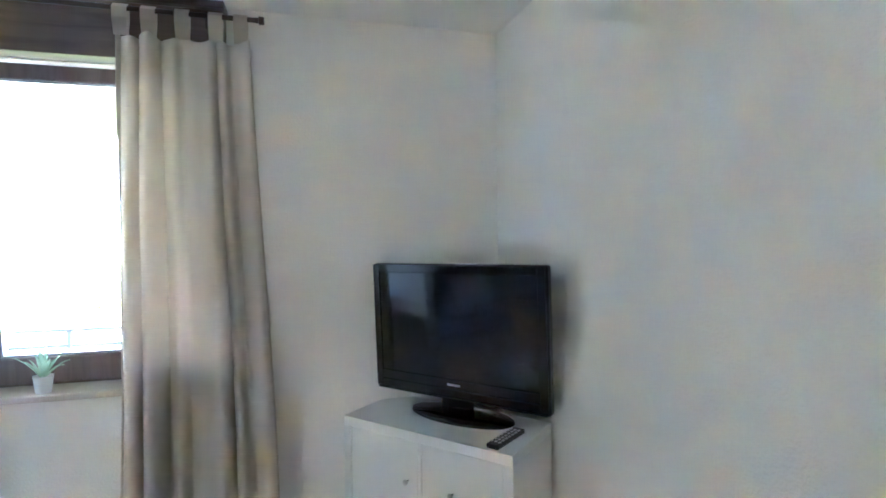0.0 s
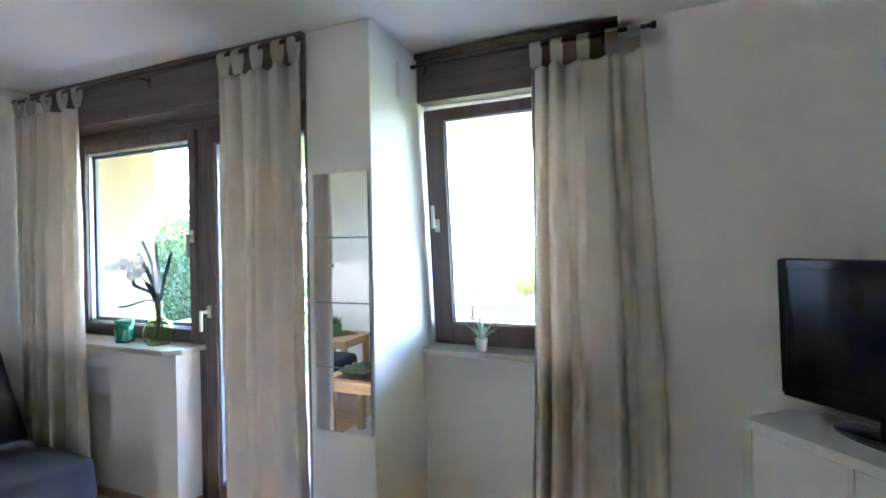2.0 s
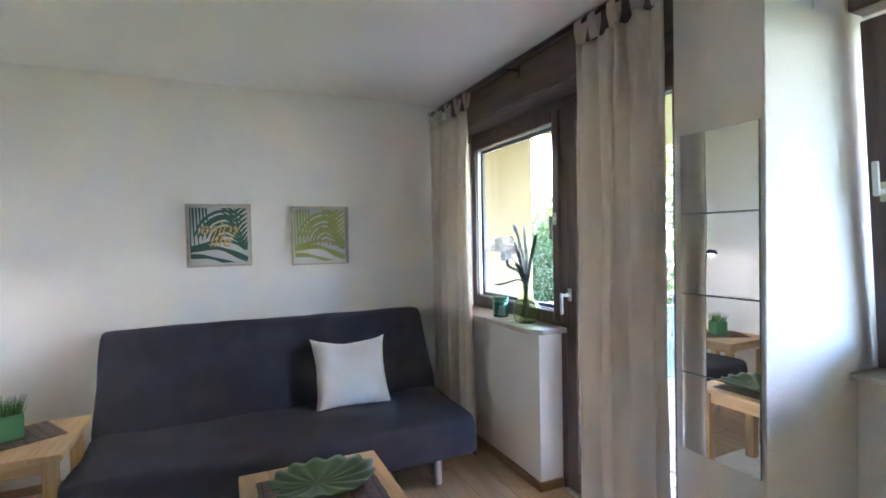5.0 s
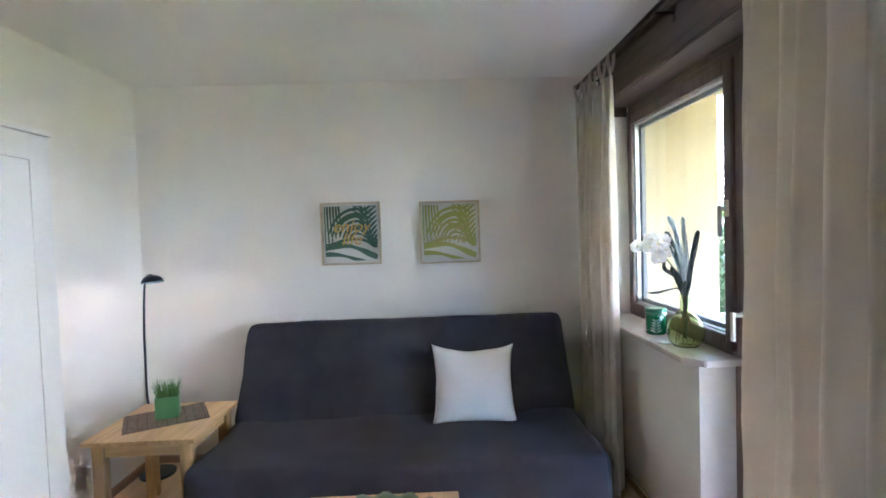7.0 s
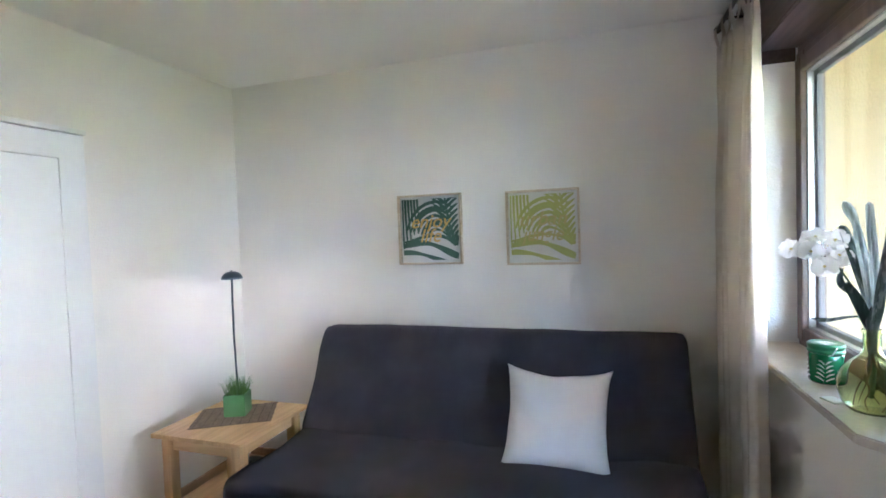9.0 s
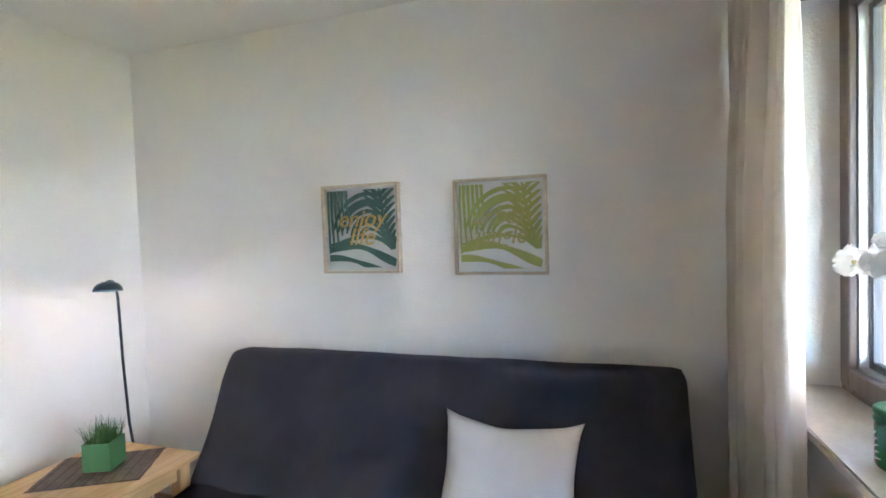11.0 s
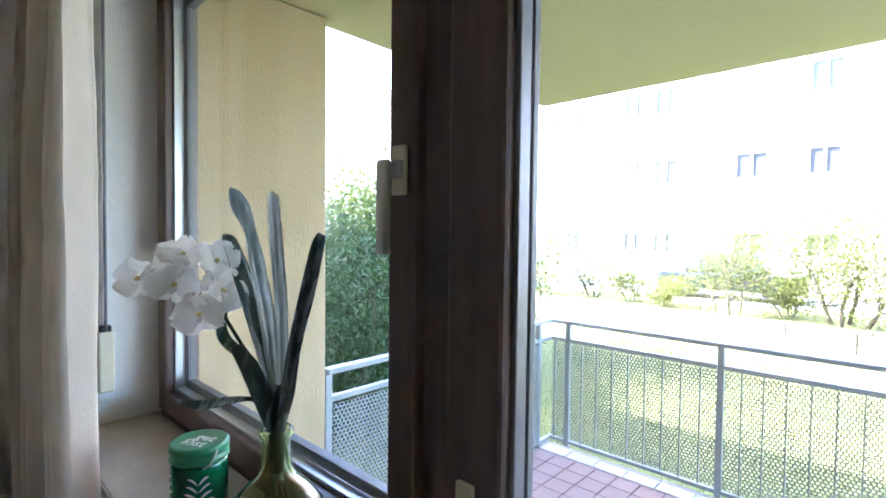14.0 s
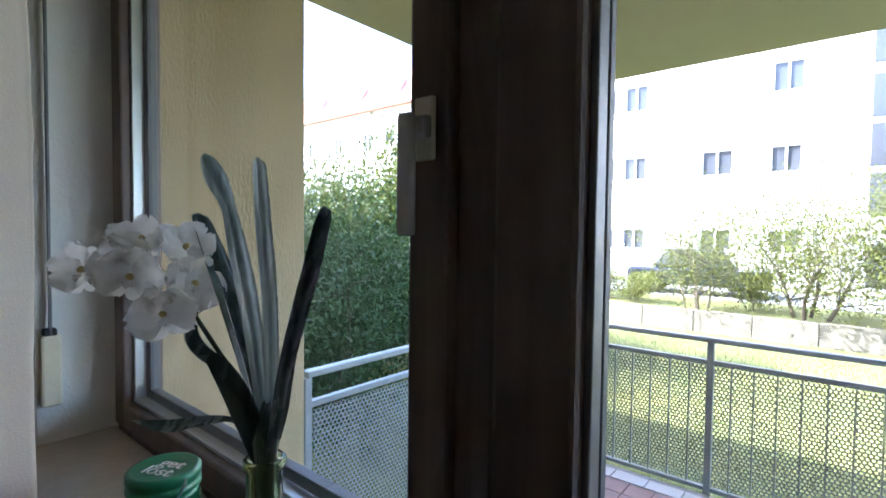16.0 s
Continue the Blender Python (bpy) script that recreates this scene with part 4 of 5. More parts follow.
# broad short blade, folded blade, and the one that lies out over the sill
strap([(-2.240, 2.447, 1.165), (-2.243, 2.436, 1.205), (-2.251, 2.419, 1.255), (-2.272, 2.402, 1.298)], [0.010, 0.014, 0.0140, 0.009], rib=False)
strap([(-2.246, 2.452, 1.19), (-2.300, 2.462, 1.222), (-2.375, 2.470, 1.245), (-2.440, 2.464, 1.262), (-2.470, 2.463, 1.285), (-2.466, 2.470, 1.325)], [0.006, 0.008, 0.009, 0.0105, 0.010, 0.003], M_ORCHIDLEAF, (0.75, -0.45, 0.5), rib=False)
strap([(-2.246, 2.452, 1.160), (-2.285, 2.456, 1.183), (-2.335, 2.457, 1.187), (-2.395, 2.446, 1.172), (-2.470, 2.428, 1.150), (-2.556, 2.408, 1.143)], [0.005, 0.0055, 0.004, 0.0085, 0.0105, 0.001], M_ORCHIDLEAF, (0.35, -0.55, 0.75), rib=False)
part("leaf_base", tube([rel(-2.240, 2.451, 1.10), rel(-2.240, 2.451, 1.155), rel(-2.240, 2.452, 1.19), rel(-2.238, 2.453, 1.235)], [0.010, 0.013, 0.017, 0.005], 12), M_ORCHIDLEAF, vase, smooth=True)
part("stem", tube([rel(-2.244, 2.449, 0.97), rel(-2.240, 2.452, 1.04), rel(-2.240, 2.451, 1.12)], [0.007, 0.010, 0.010], 8), M_STEM, vase, smooth=True)
rnd = random.Random(31)
for k in range(6):
    a = k * 1.05 + 0.3
    pts = [Vector((0.004 * math.cos(a), 0.004 * math.sin(a), 0.17))]
    for i in range(1, 7):
        g = 0.008 + 0.042 * (i / 6) ** 1.3
        pts.append(Vector((g * math.cos(a + rnd.uniform(-0.35, 0.35)), g * math.sin(a + rnd.uniform(-0.35, 0.35)), 0.17 - 0.155 * i / 6)))
    part("root", tube([curve_at(pts, i / 18) for i in range(19)], [0.0030 - 0.00009 * i for i in range(19)], 6), M_ROOT, vase, "brown artificial root", True)
part("flower_stem", tube([curve_at([rel(-2.246, 2.450, 1.19), rel(-2.272, 2.430, 1.262), rel(-2.305, 2.412, 1.315), rel(-2.335, 2.398, 1.352), rel(-2.375, 2.372, 1.395), rel(-2.432, 2.338, 1.396)], i / 20) for i in range(21)], 0.0030, 6), M_STEM, vase, smooth=True)


def petal(length, width, cup):
    bm = bmesh.new()
    rows = []
    N, K = 9, 8
    for i in range(N + 1):
        t = i / N
        w = width * math.sin(math.pi * (0.07 + 0.88 * t)) ** 0.6
        row = []
        for k in range(K + 1):
            q = 2 * k / K - 1
            rim = max(abs(q), t) ** 4
            ruffle = 0.0028 * rim * math.sin(9 * q + 11 * t) + 0.0007 * math.sin(22 * q) * t
            row.append(bm.verts.new((q * w, length * t * (1 - 0.06 * math.cos(6 * q) * t), cup * t * t - 0.006 * t * t * t + 0.30 * width * q * q * t + ruffle)))
        rows.append(row)
    for a, b in zip(rows, rows[1:]):
        for k in range(K):
            bm.faces.new((a[k], a[k + 1], b[k + 1], b[k]))
    return mesh_of("petal", bm, M_PETAL, True)


BIG, SLIM, LIP = petal(0.037, 0.027, 0.009), petal(0.036, 0.018, 0.006), petal(0.014, 0.006, 0.009)
core = lathe([(0.0012, 0), (0.0035, 0.003), (0.0045, 0.007), (0.003, 0.011), (0.0, 0.012)], 10)
CORE = mesh_of("flower_core", core, M_PETALCORE, True)
rnd = random.Random(12)
for x, y, z, yaw, tilt, turn in ((-2.436, 2.322, 1.392, 28, 4, 10), (-2.398, 2.372, 1.426, 72, -42, -15), (-2.352, 2.404, 1.418, 105, -30, 25),
                                  (-2.352, 2.344, 1.388, 66, 8, -12), (-2.334, 2.374, 1.342, 58, 6, 18), (-2.336, 2.408, 1.376, 96, 2, -30), (-2.390, 2.350, 1.398, 48, -6, 35)):
    base = pose(*rel(x, y, z), 90 + tilt, 0, yaw) @ pose(0, 0, 0, 0, 0, turn)
    fl2 = part("flower", CORE, M_PETALCORE, vase, "white orchid blossom with yellow core", m=base)
    for a, me, lift in ((88, BIG, 0.004), (-88, BIG, 0.004), (0, SLIM, 0.0), (128, SLIM, 0.0), (-128, SLIM, 0.0)):
        part("petal", me, M_PETAL, fl2, m=pose(0, 0, lift, 0, 0, a + rnd.uniform(-8, 8)) @ pose(0, 0.002, 0, rnd.uniform(-6, 22), rnd.uniform(-12, 12), 0))
    part("lip", LIP, M_PETALCORE, fl2, "yellow lip", m=pose(0, -0.002, 0.008, 30, 0, 180))

# green jar
jar = thing("candle_jar", "green glazed lidded jar with leaf print, reading get lost", "jar", pose(-2.53, 2.445, 0.931))
part("body", lathe([(0.046, 0), (0.050, 0.004), (0.0515, 0.012), (0.0515, 0.094), (0.049, 0.100)], 36), M_JAR, jar, smooth=True)
part("lid", lathe([(0.050, 0.101), (0.054, 0.104), (0.054, 0.110), (0.0515, 0.112), (0.0515, 0.118), (0.054, 0.120), (0.054, 0.130), (0.050, 0.134), (0.047, 0.1335), (0.0, 0.133)], 36), M_JARLID, jar, "green lid", True)
lettering("get", 0.034, 0.0004, M_PRINT, jar, pose(0.004, 0.012, 0.1342, 0, 0, 25), label="white print", weight=0.01)
lettering("lost", 0.034, 0.0004, M_PRINT, jar, pose(0.011, -0.013, 0.1342, 0, 0, 25), label="white print", weight=0.01)
pr = bmesh.new()
for j in range(2):
    a0 = -1.9 + 1.5 * j
    for i in range(9):
        for sgn in (-1, 1):
            pts = []
            for t in (0, 0.25, 0.5, 0.75, 1):
                ang = a0 + sgn * (0.05 + 0.55 * t) * (1 - 0.05 * i)
                z = 0.012 + 0.007 * i + 0.026 * t - 0.014 * t * t
                pts.append((ang, z, 0.0026 * math.sin(math.pi * (0.15 + 0.85 * t)) + 0.0002))
            up = [pr.verts.new((0.0519 * math.cos(a), 0.0519 * math.sin(a), min(z + w, 0.094))) for a, z, w in pts]
            dn = [pr.verts.new((0.0519 * math.cos(a), 0.0519 * math.sin(a), min(z - w, 0.093))) for a, z, w in pts]
            if i % 2 == 0:
                for q in range(4):
                    pr.faces.new((up[q], up[q + 1], dn[q + 1], dn[q]))
part("leaf_print", pr, M_PRINT, jar, "white leaf print")
part("clasp", tube([(0.052, -0.012, 0.098), (0.061, -0.004, 0.104), (0.061, 0.006, 0.122), (0.053, 0.012, 0.126)], 0.002, 6), M_STEEL, jar, "wire clasp")
solid("coaster", box(-0.028, 0.028, -0.022, 0.022, 0, 0.006, 0.002), M_PRINT, "small pale coaster on the sill", "coaster", m=pose(-2.315, 2.385, 0.931, 0, 0, 20))

# small plant on the alcove sill
pl = thing("small_plant", "small pale green succulent in a white pot", "potted plant", pose(-0.428, 2.918, 0.9325))
part("pot", lathe([(0.024, 0), (0.026, 0.003), (0.033, 0.062), (0.034, 0.066), (0.031, 0.066), (0.028, 0.05), (0.0, 0.05)], 24), M_WHITEPOT, pl, smooth=True)
rnd = random.Random(9)
for k in range(20):
    a = k * 2.4
    L = rnd.uniform(0.11, 0.165)
    out = rnd.uniform(0.25, 0.85) if k > 4 else 0.1
    bm = bmesh.new()
    rows = []
    for i in range(7):
        t = i / 6
        c = Vector((math.cos(a) * L * out * t, math.sin(a) * L * out * t * 0.7, 0.052 + L * (1 - 0.35 * out) * t - 0.05 * out * t ** 3))
        s = Vector((-math.sin(a), math.cos(a), 0)) * 0.0095 * (1 - t) ** 0.7 * (0.7 + t)
        rows.append([bm.verts.new(c - s), bm.verts.new(c + Vector((0, 0, -0.0025))), bm.verts.new(c + s)])
    for p, q in zip(rows, rows[1:]):
        for i in range(2):
            bm.faces.new((p[i], p[i + 1], q[i + 1], q[i]))
    part("leaf", bm, M_ALOE, pl, smooth=True)

# dark bottle behind the small window's curtain
solid("vase", lathe([(0.03, 0), (0.042, 0.01), (0.05, 0.06), (0.046, 0.13), (0.022, 0.18), (0.02, 0.25), (0.03, 0.27), (0.0, 0.268)], 24), M_LAMP, "dark vase on the sill behind the curtain", "vase", smooth=True, m=pose(0.235, 2.93, 0.9325))

# television corner
CAB = pose(1.108, 2.602, 0, 0, 0, -47.1)
cab = thing("cabinet", "white square cabinet with four flat doors", "cabinet", CAB)
h, w, d = 0.785, 0.385, 0.18
body = bmesh.new()
part("top_panel", box(-w, w, -d, d, h - 0.038, h, 0.0015), M_CABINET, cab)
part("bottom_panel", box(-w, w, -d, d, 0.0, 0.038, 0.0015), M_CABINET, cab)
part("side_panel", box(-w, -w + 0.038, -d, d, 0.038, h - 0.038, 0.0015), M_CABINET, cab)
part("side_panel", box(w - 0.038, w, -d, d, 0.038, h - 0.038, 0.0015), M_CABINET, cab)
bx(body, -0.008, 0.008, -d + 0.002, d, 0.038, h - 0.038)
bx(body, -w + 0.038, w - 0.038, -d + 0.002, d, h / 2 - 0.008, h / 2 + 0.008)
bx(body, -w + 0.038, w - 0.038, d - 0.012, d - 0.006, 0.038, h - 0.038)
part("divider", body, M_CABINET, cab)
for sx in (-1, 1):
    for z0, z1 in ((0.040, h / 2 - 0.010), (h / 2 + 0.010, h - 0.040)):
        x0, x1 = (-w + 0.040, -0.010) if sx < 0 else (0.010, w - 0.040)
        dr = part("door", box(x0, x1, -d + 0.003, -d + 0.020, z0, z1, 0.0015), M_CABINET, cab)
        kx = x1 - 0.045 if sx < 0 else x0 + 0.045 + 0.09
        part("knob", lathe([(0.004, 0), (0.004, 0.012), (0.010, 0.016), (0.010, 0.022), (0.0, 0.024)], 14), M_STEEL, dr, "small steel knob", True, pose(kx, -d + 0.003, z0 + 0.19, 90))
tv = thing("television", "black flat television on an oval stand, switched off", "television", pose(1.142, 2.586, 0.7865, 0, 0, -46.6))
W = 0.404
LEAN = pose(0, 0, 0.626, 2.5) @ pose(0, 0, -0.626)
bz = bmesh.new()
bx(bz, -W, W, -0.012, 0.035, 0.070, 0.626, 0.012, 3)
part("housing", bz, M_TVBEZEL, tv, smooth=False, m=LEAN)
part("back", box(-W + 0.08, W - 0.08, 0.036, 0.075, 0.12, 0.56, 0.02, 2), M_BLACK, tv, m=LEAN)
part("bezel", frame_bars(-W + 0.004, W - 0.004, 0.085, 0.622, -0.020, -0.0125, 0.034, 0.003), M_TVBEZEL, tv, "black gloss bezel", m=LEAN)
part("screen", box(-W + 0.038, W - 0.038, -0.0155, -0.0125, 0.119, 0.588), M_TVSCREEN, tv, "dark glass screen", m=LEAN)
part("lower_bar", box(-W + 0.01, W - 0.01, -0.019, -0.0122, 0.073, 0.084, 0.002), M_TVBEZEL, tv, m=LEAN)
part("speaker_strip", box(-W + 0.038, W - 0.038, -0.0198, -0.0158, 0.1195, 0.158, 0.001), M_TVBEZEL, tv, "black gloss lower strip", m=LEAN)
part("badge", box(-0.03, 0.03, -0.0215, -0.0203, 0.132, 0.140, 0.0004), M_STEEL, tv, "silver badge bar", m=LEAN)
part("neck", box(-0.07, 0.07, 0.015, 0.05, 0.016, 0.076, 0.006), M_TVBEZEL, tv)
part("stand", lathe([(0.23, 0), (0.235, 0.004), (0.232, 0.012), (0.10, 0.020), (0.0, 0.021)], 48), M_TVBEZEL, tv, "oval gloss stand", True, pose(0.01, 0.042, 0) @ Matrix.Diagonal((1.0, 0.46, 1, 1)))
rm = thing("remote_control", "grey and black remote control on the cabinet", "remote", pose(1.265, 2.325, 0.786, 0, 0, 38))
part("case", box(-0.098, 0.098, -0.024, 0.024, 0, 0.018, 0.006, 2), M_BLACK, rm)
for i in range(7):
    for j in range(3):
        part("button", box(-0.07 + 0.022 * i - 0.006, -0.07 + 0.022 * i + 0.006, -0.016 + 0.016 * j - 0.0045, -0.016 + 0.016 * j + 0.0045, 0.0181, 0.0205, 0.001), M_BRONZE, rm)

# ---- balcony ----
BF = -0.05
bs = bmesh.new()
bx(bs, -3.50, -1.115, 2.67, 5.26, -0.35, BF - 0.012)
bx(bs, -1.115, 3.2, 3.17, 5.26, -0.35, BF - 0.012)
solid("balcony_slab", bs, M_GROUT, "concrete balcony slab under tiles", kind="structure")
bs = bmesh.new()
bx(bs, -3.49, -1.115, 2.67, 5.20, 2.40, 2.62)
bx(bs, -1.115, 3.2, 3.17, 5.20, 2.40, 2.62)
solid("balcony_ceiling", bs, M_SOFFIT, "yellow painted underside of the balcony above", kind="structure")
solid("balcony_side_wall", box(-3.72, -3.40, 2.652, 3.30, -0.9, 2.395, 0.006), M_STUCCO, "rough yellow stucco wall at the balcony's end", kind="structure")
fac = bmesh.new()
bx(fac, -16, -3.74, 2.70, 2.95, -0.9, 8.4)
bx(fac, -3.72, 3.2, 3.162, 3.30, 2.725, 8.4)
bx(fac, -3.72, -1.115, 2.652, 3.16, 2.63, 8.4)
bx(fac, 2.12, 3.2, 2.90, 3.16, -0.9, 2.70)
bx(fac, -3.74, -3.561, 2.40, 2.651, -0.9, 2.70)
bx(fac, -3.56, -0.755, 2.652, 2.668, 2.222, 2.399)
bx(fac, -3.40, -2.035, 2.652, 2.668, BF, 0.90)
solid("own_facade", fac, M_STUCCO, "yellow stucco outer wall of the house", kind="structure")
solid("own_roof", box(-16, 3.2, -8, 3.1, 8.401, 8.6), M_ROOF, "flat roof edge of the house", kind="structure")

rail = thing("balcony_railing", "grey metal balcony railing with perforated panels", "railing", group="balcony railings")
RT = 0.852
YR, XR = 5.28, -3.44


def honeycomb(name, origin, ux, length, z0, z1, pitch, hole, parent):
    """A perforated sheet: six-sided cells with a hole in each."""
    vs, fs = [], []
    o, ux = Vector(origin), Vector(ux)
    dz = pitch * math.sqrt(3) / 2
    rows = int((z1 - z0) / dz)
    R = pitch / math.sqrt(3)
    for r in range(rows):
        n = int(length / pitch)
        for c in range(n):
            u = (c + 0.5 + 0.5 * (r % 2)) * pitch
            z = z0 + (r + 0.5) * dz
            if u + pitch / 2 > length:
                continue
            b = len(vs)
            for rad in (R, hole):
                for k in range(6):
                    a = math.pi / 6 + math.pi / 3 * k
                    p = o + ux * (u + rad * math.cos(a))
                    vs.append((p.x, p.y, z + rad * math.sin(a)))
            for k in range(6):
                j = (k + 1) % 6
                fs.append((b + k, b + j, b + 6 + j, b + 6 + k))
    ob = quads(name, vs, fs, M_RAIL, parent, "perforated sheet panel")
    return ob


posts = [-3.30, -2.31, -1.345, -0.38, 0.585, 1.55, 2.515]
part("top_rail", box(XR - 0.02, 2.9, YR - 0.022, YR + 0.022, RT - 0.028, RT, 0.004), M_RAIL, rail)
part("mid_rail", box(XR - 0.015, 2.9, YR - 0.014, YR + 0.014, RT - 0.158, RT - 0.130, 0.003), M_RAIL, rail)
part("bottom_rail", box(XR - 0.015, 2.9, YR - 0.014, YR + 0.014, BF + 0.005, BF + 0.03, 0.003), M_RAIL, rail)
for x in posts:
    part("post", box(x - 0.018, x + 0.018, YR - 0.018, YR + 0.018, BF - 0.15, RT - 0.0285, 0.003), M_RAIL, rail)
bar_me = mesh_of("bar", box(-0.004, 0.004, -0.008, 0.008, BF + 0.031, RT - 0.159), M_RAIL)
for a, b in zip(posts, posts[1:]):
    for k in range(1, 9):
        part("bar", bar_me, M_RAIL, rail, m=pose(a + (b - a) * k / 9, YR, 0))
part("bar", bar_me, M_RAIL, rail, m=pose(-3.405, YR, 0))
honeycomb("perforated_panel", (XR, YR + 0.012, 0), (1, 0, 0), 5.0, BF + 0.03, RT - 0.15, 0.022, 0.0088, rail)
rail2 = thing("balcony_railing", "grey metal side railing with perforated panel", "railing", group="balcony railings")
part("top_rail", box(XR - 0.022, XR + 0.022, 3.33, YR - 0.025, RT - 0.028, RT, 0.004), M_RAIL, rail2)
part("mid_rail", box(XR - 0.014, XR + 0.014, 3.33, YR - 0.02, RT - 0.158, RT - 0.130, 0.003), M_RAIL, rail2)
part("bottom_rail", box(XR - 0.014, XR + 0.014, 3.33, YR - 0.02, BF + 0.005, BF + 0.03, 0.003), M_RAIL, rail2)
for y in (3.335, 4.30, 5.10):
    part("post", box(XR - 0.018, XR + 0.018, y - 0.018, y + 0.018, BF - 0.15, RT - 0.0285, 0.003), M_RAIL, rail2)
for k in range(12):
    part("bar", bar_me, M_RAIL, rail2, m=pose(XR - 0.006, 4.42 + k * 0.056, 0))
honeycomb("perforated_panel", (XR + 0.018, 3.35, 0), (0, 1, 0), 1.74, BF + 0.03, RT - 0.15, 0.022, 0.0088, rail2)

# ---- garden and street ----
GZ = -0.9
xs = [-80, -40, -20, -12, -8, -5, -2, 1, 4, 8, 14, 24, 45, 80]
ys = [-30, -6, 2, 4, 6, 8, 10, 12, 14.4, 15.05, 15.1, 17, 19, 22, 26, 34, 60, 160]
gv, gf = [], []
for y in ys:
    for x in xs:
        z = GZ if y < 15.07 else -0.46
        gv.append((x, y, z + (0.03 * noise.noise((x * 0.4, y * 0.4, 0)) if y < 14 else 0)))
for j in range(len(ys) - 1):
    for i in range(len(xs) - 1):
        a = j * len(xs) + i
        gf.append((a, a + 1, a + len(xs) + 1, a + len(xs)))
tagged(quads("ground", gv, gf, M_LAWN), "sunlit mown lawn and ground", kind="structure")
solid("road", box(-60, 60, 18.2, 22.0, -0.47, -0.445), M_ASPHALT, "pale asphalt road before the white house", kind="structure")
# blades that break the lawn's surface
rng = np.random.default_rng(5)
n = 26000
bxx, byy = rng.uniform(-7.5, 2.5, n), 5.4 + 9.6 * rng.random(n) ** 1.5
hh, aa = rng.uniform(0.03, 0.08, n), rng.uniform(0, 6.283, n)
vs = np.zeros((n * 3, 3))
vs[0::3] = np.stack([bxx - 0.006 * np.cos(aa), byy - 0.006 * np.sin(aa), np.full(n, GZ - 0.02)], 1)
vs[1::3] = np.stack([bxx + 0.006 * np.cos(aa), byy + 0.006 * np.sin(aa), np.full(n, GZ - 0.02)], 1)
vs[2::3] = np.stack([bxx + 0.02 * np.sin(aa), byy + 0.02 * np.cos(aa), GZ + hh], 1)
tagged(quads("lawn_grass", vs.tolist(), [(3 * i, 3 * i + 1, 3 * i + 2) for i in range(n)], M_BLADE), "short sunlit lawn grass", "grass", kind="stuff")

rw = thing("garden_wall", "low weathered concrete panel wall along the lawn", "garden wall", kind="structure")
pan = mesh_of("panel", box(-0.592, 0.592, -0.05, 0.05, GZ - 0.05, -0.38, 0.008), M_CONCRETE)
for i in range(26):
    part("panel", pan, M_CONCRETE, rw, m=pose(-16 + 1.2 * i, 15.05, 0.006 * math.sin(i * 2.1)))


def plant(name, label, category, at, height, spread, trunks, leaves, leaf, material, seed, low=0.15, group="", airy=0.5):
    """A tree or shrub: forked tapering limbs with many small leaves in loose clumps."""
    rnd = random.Random(seed)
    th = thing(name, label, category, pose(*at), group)
    bm = bmesh.new()
    tips = []
    for k in range(trunks):
        a = 2 * math.pi * k / trunks + rnd.uniform(-0.5, 0.5)
        p = Vector((0.12 * spread * math.cos(a), 0.12 * spread * math.sin(a), 0))
        d = Vector((math.cos(a) * 0.35, math.sin(a) * 0.35, 1)).normalized()
        pts, rad = [p.copy()], [0.035 * height / 2.5]
        L = height * rnd.uniform(0.55, 0.8)
        for i in range(5):
            d = (d + Vector((rnd.uniform(-0.25, 0.25), rnd.uniform(-0.25, 0.25), 0.05))).normalized()
            p = p + d * L / 5
            pts.append(p.copy())
            rad.append(rad[0] * (1 - 0.16 * (i + 1)))
        tube(pts, rad, 6, bm)
        for i in range(1, 6):
            for _ in range(3):
                b = rnd.uniform(0, 6.28)
                q = pts[i]
                e = q + Vector((math.cos(b), math.sin(b), rnd.uniform(0.1, 0.9))) * spread * rnd.uniform(0.25, 0.62)
                if e.z > low * height:
                    mid = (q + e) / 2 + Vector((0, 0, 0.05))
                    tube([q, mid, e], [rad[i] * 0.5, rad[i] * 0.35, 0.004], 5, bm)
                    tips += [e, mid]
    part("limbs", bm, M_BARK, th)
    g = np.random.default_rng(seed)
    T = np.array([list(t) for t in tips])
    pick = g.integers(0, len(T), leaves)
    c = T[pick] + g.normal(0, 1, (leaves, 3)) * np.array([spread * 0.17, spread * 0.17, height * 0.085]) * (0.6 + airy)
    c[:, 2] = np.clip(c[:, 2], low * height * 0.6, height * 1.05)
    a = g.uniform(0, 6.283, leaves)
    nrm = g.normal(0, 1, (leaves, 3)) + np.array([0, 0, 0.6])
    nrm /= np.linalg.norm(nrm, axis=1)[:, None]
    u = np.cross(nrm, np.stack([np.cos(a), np.sin(a), 0 * a + 0.3], 1))
    u /= np.linalg.norm(u, axis=1)[:, None] + 1e-6
    w = np.cross(nrm, u)
    s = (leaf * g.uniform(0.6, 1.3, leaves))[:, None]
    vs = np.zeros((leaves * 4, 3))
    vs[0::4], vs[1::4], vs[2::4], vs[3::4] = c - u * s, c + w * s * 0.45, c + u * s, c - w * s * 0.45
    quads("crown", vs.tolist(), [(4 * i, 4 * i + 1, 4 * i + 2, 4 * i + 3) for i in range(leaves)], material, th, "loose leafy crown")
    return th


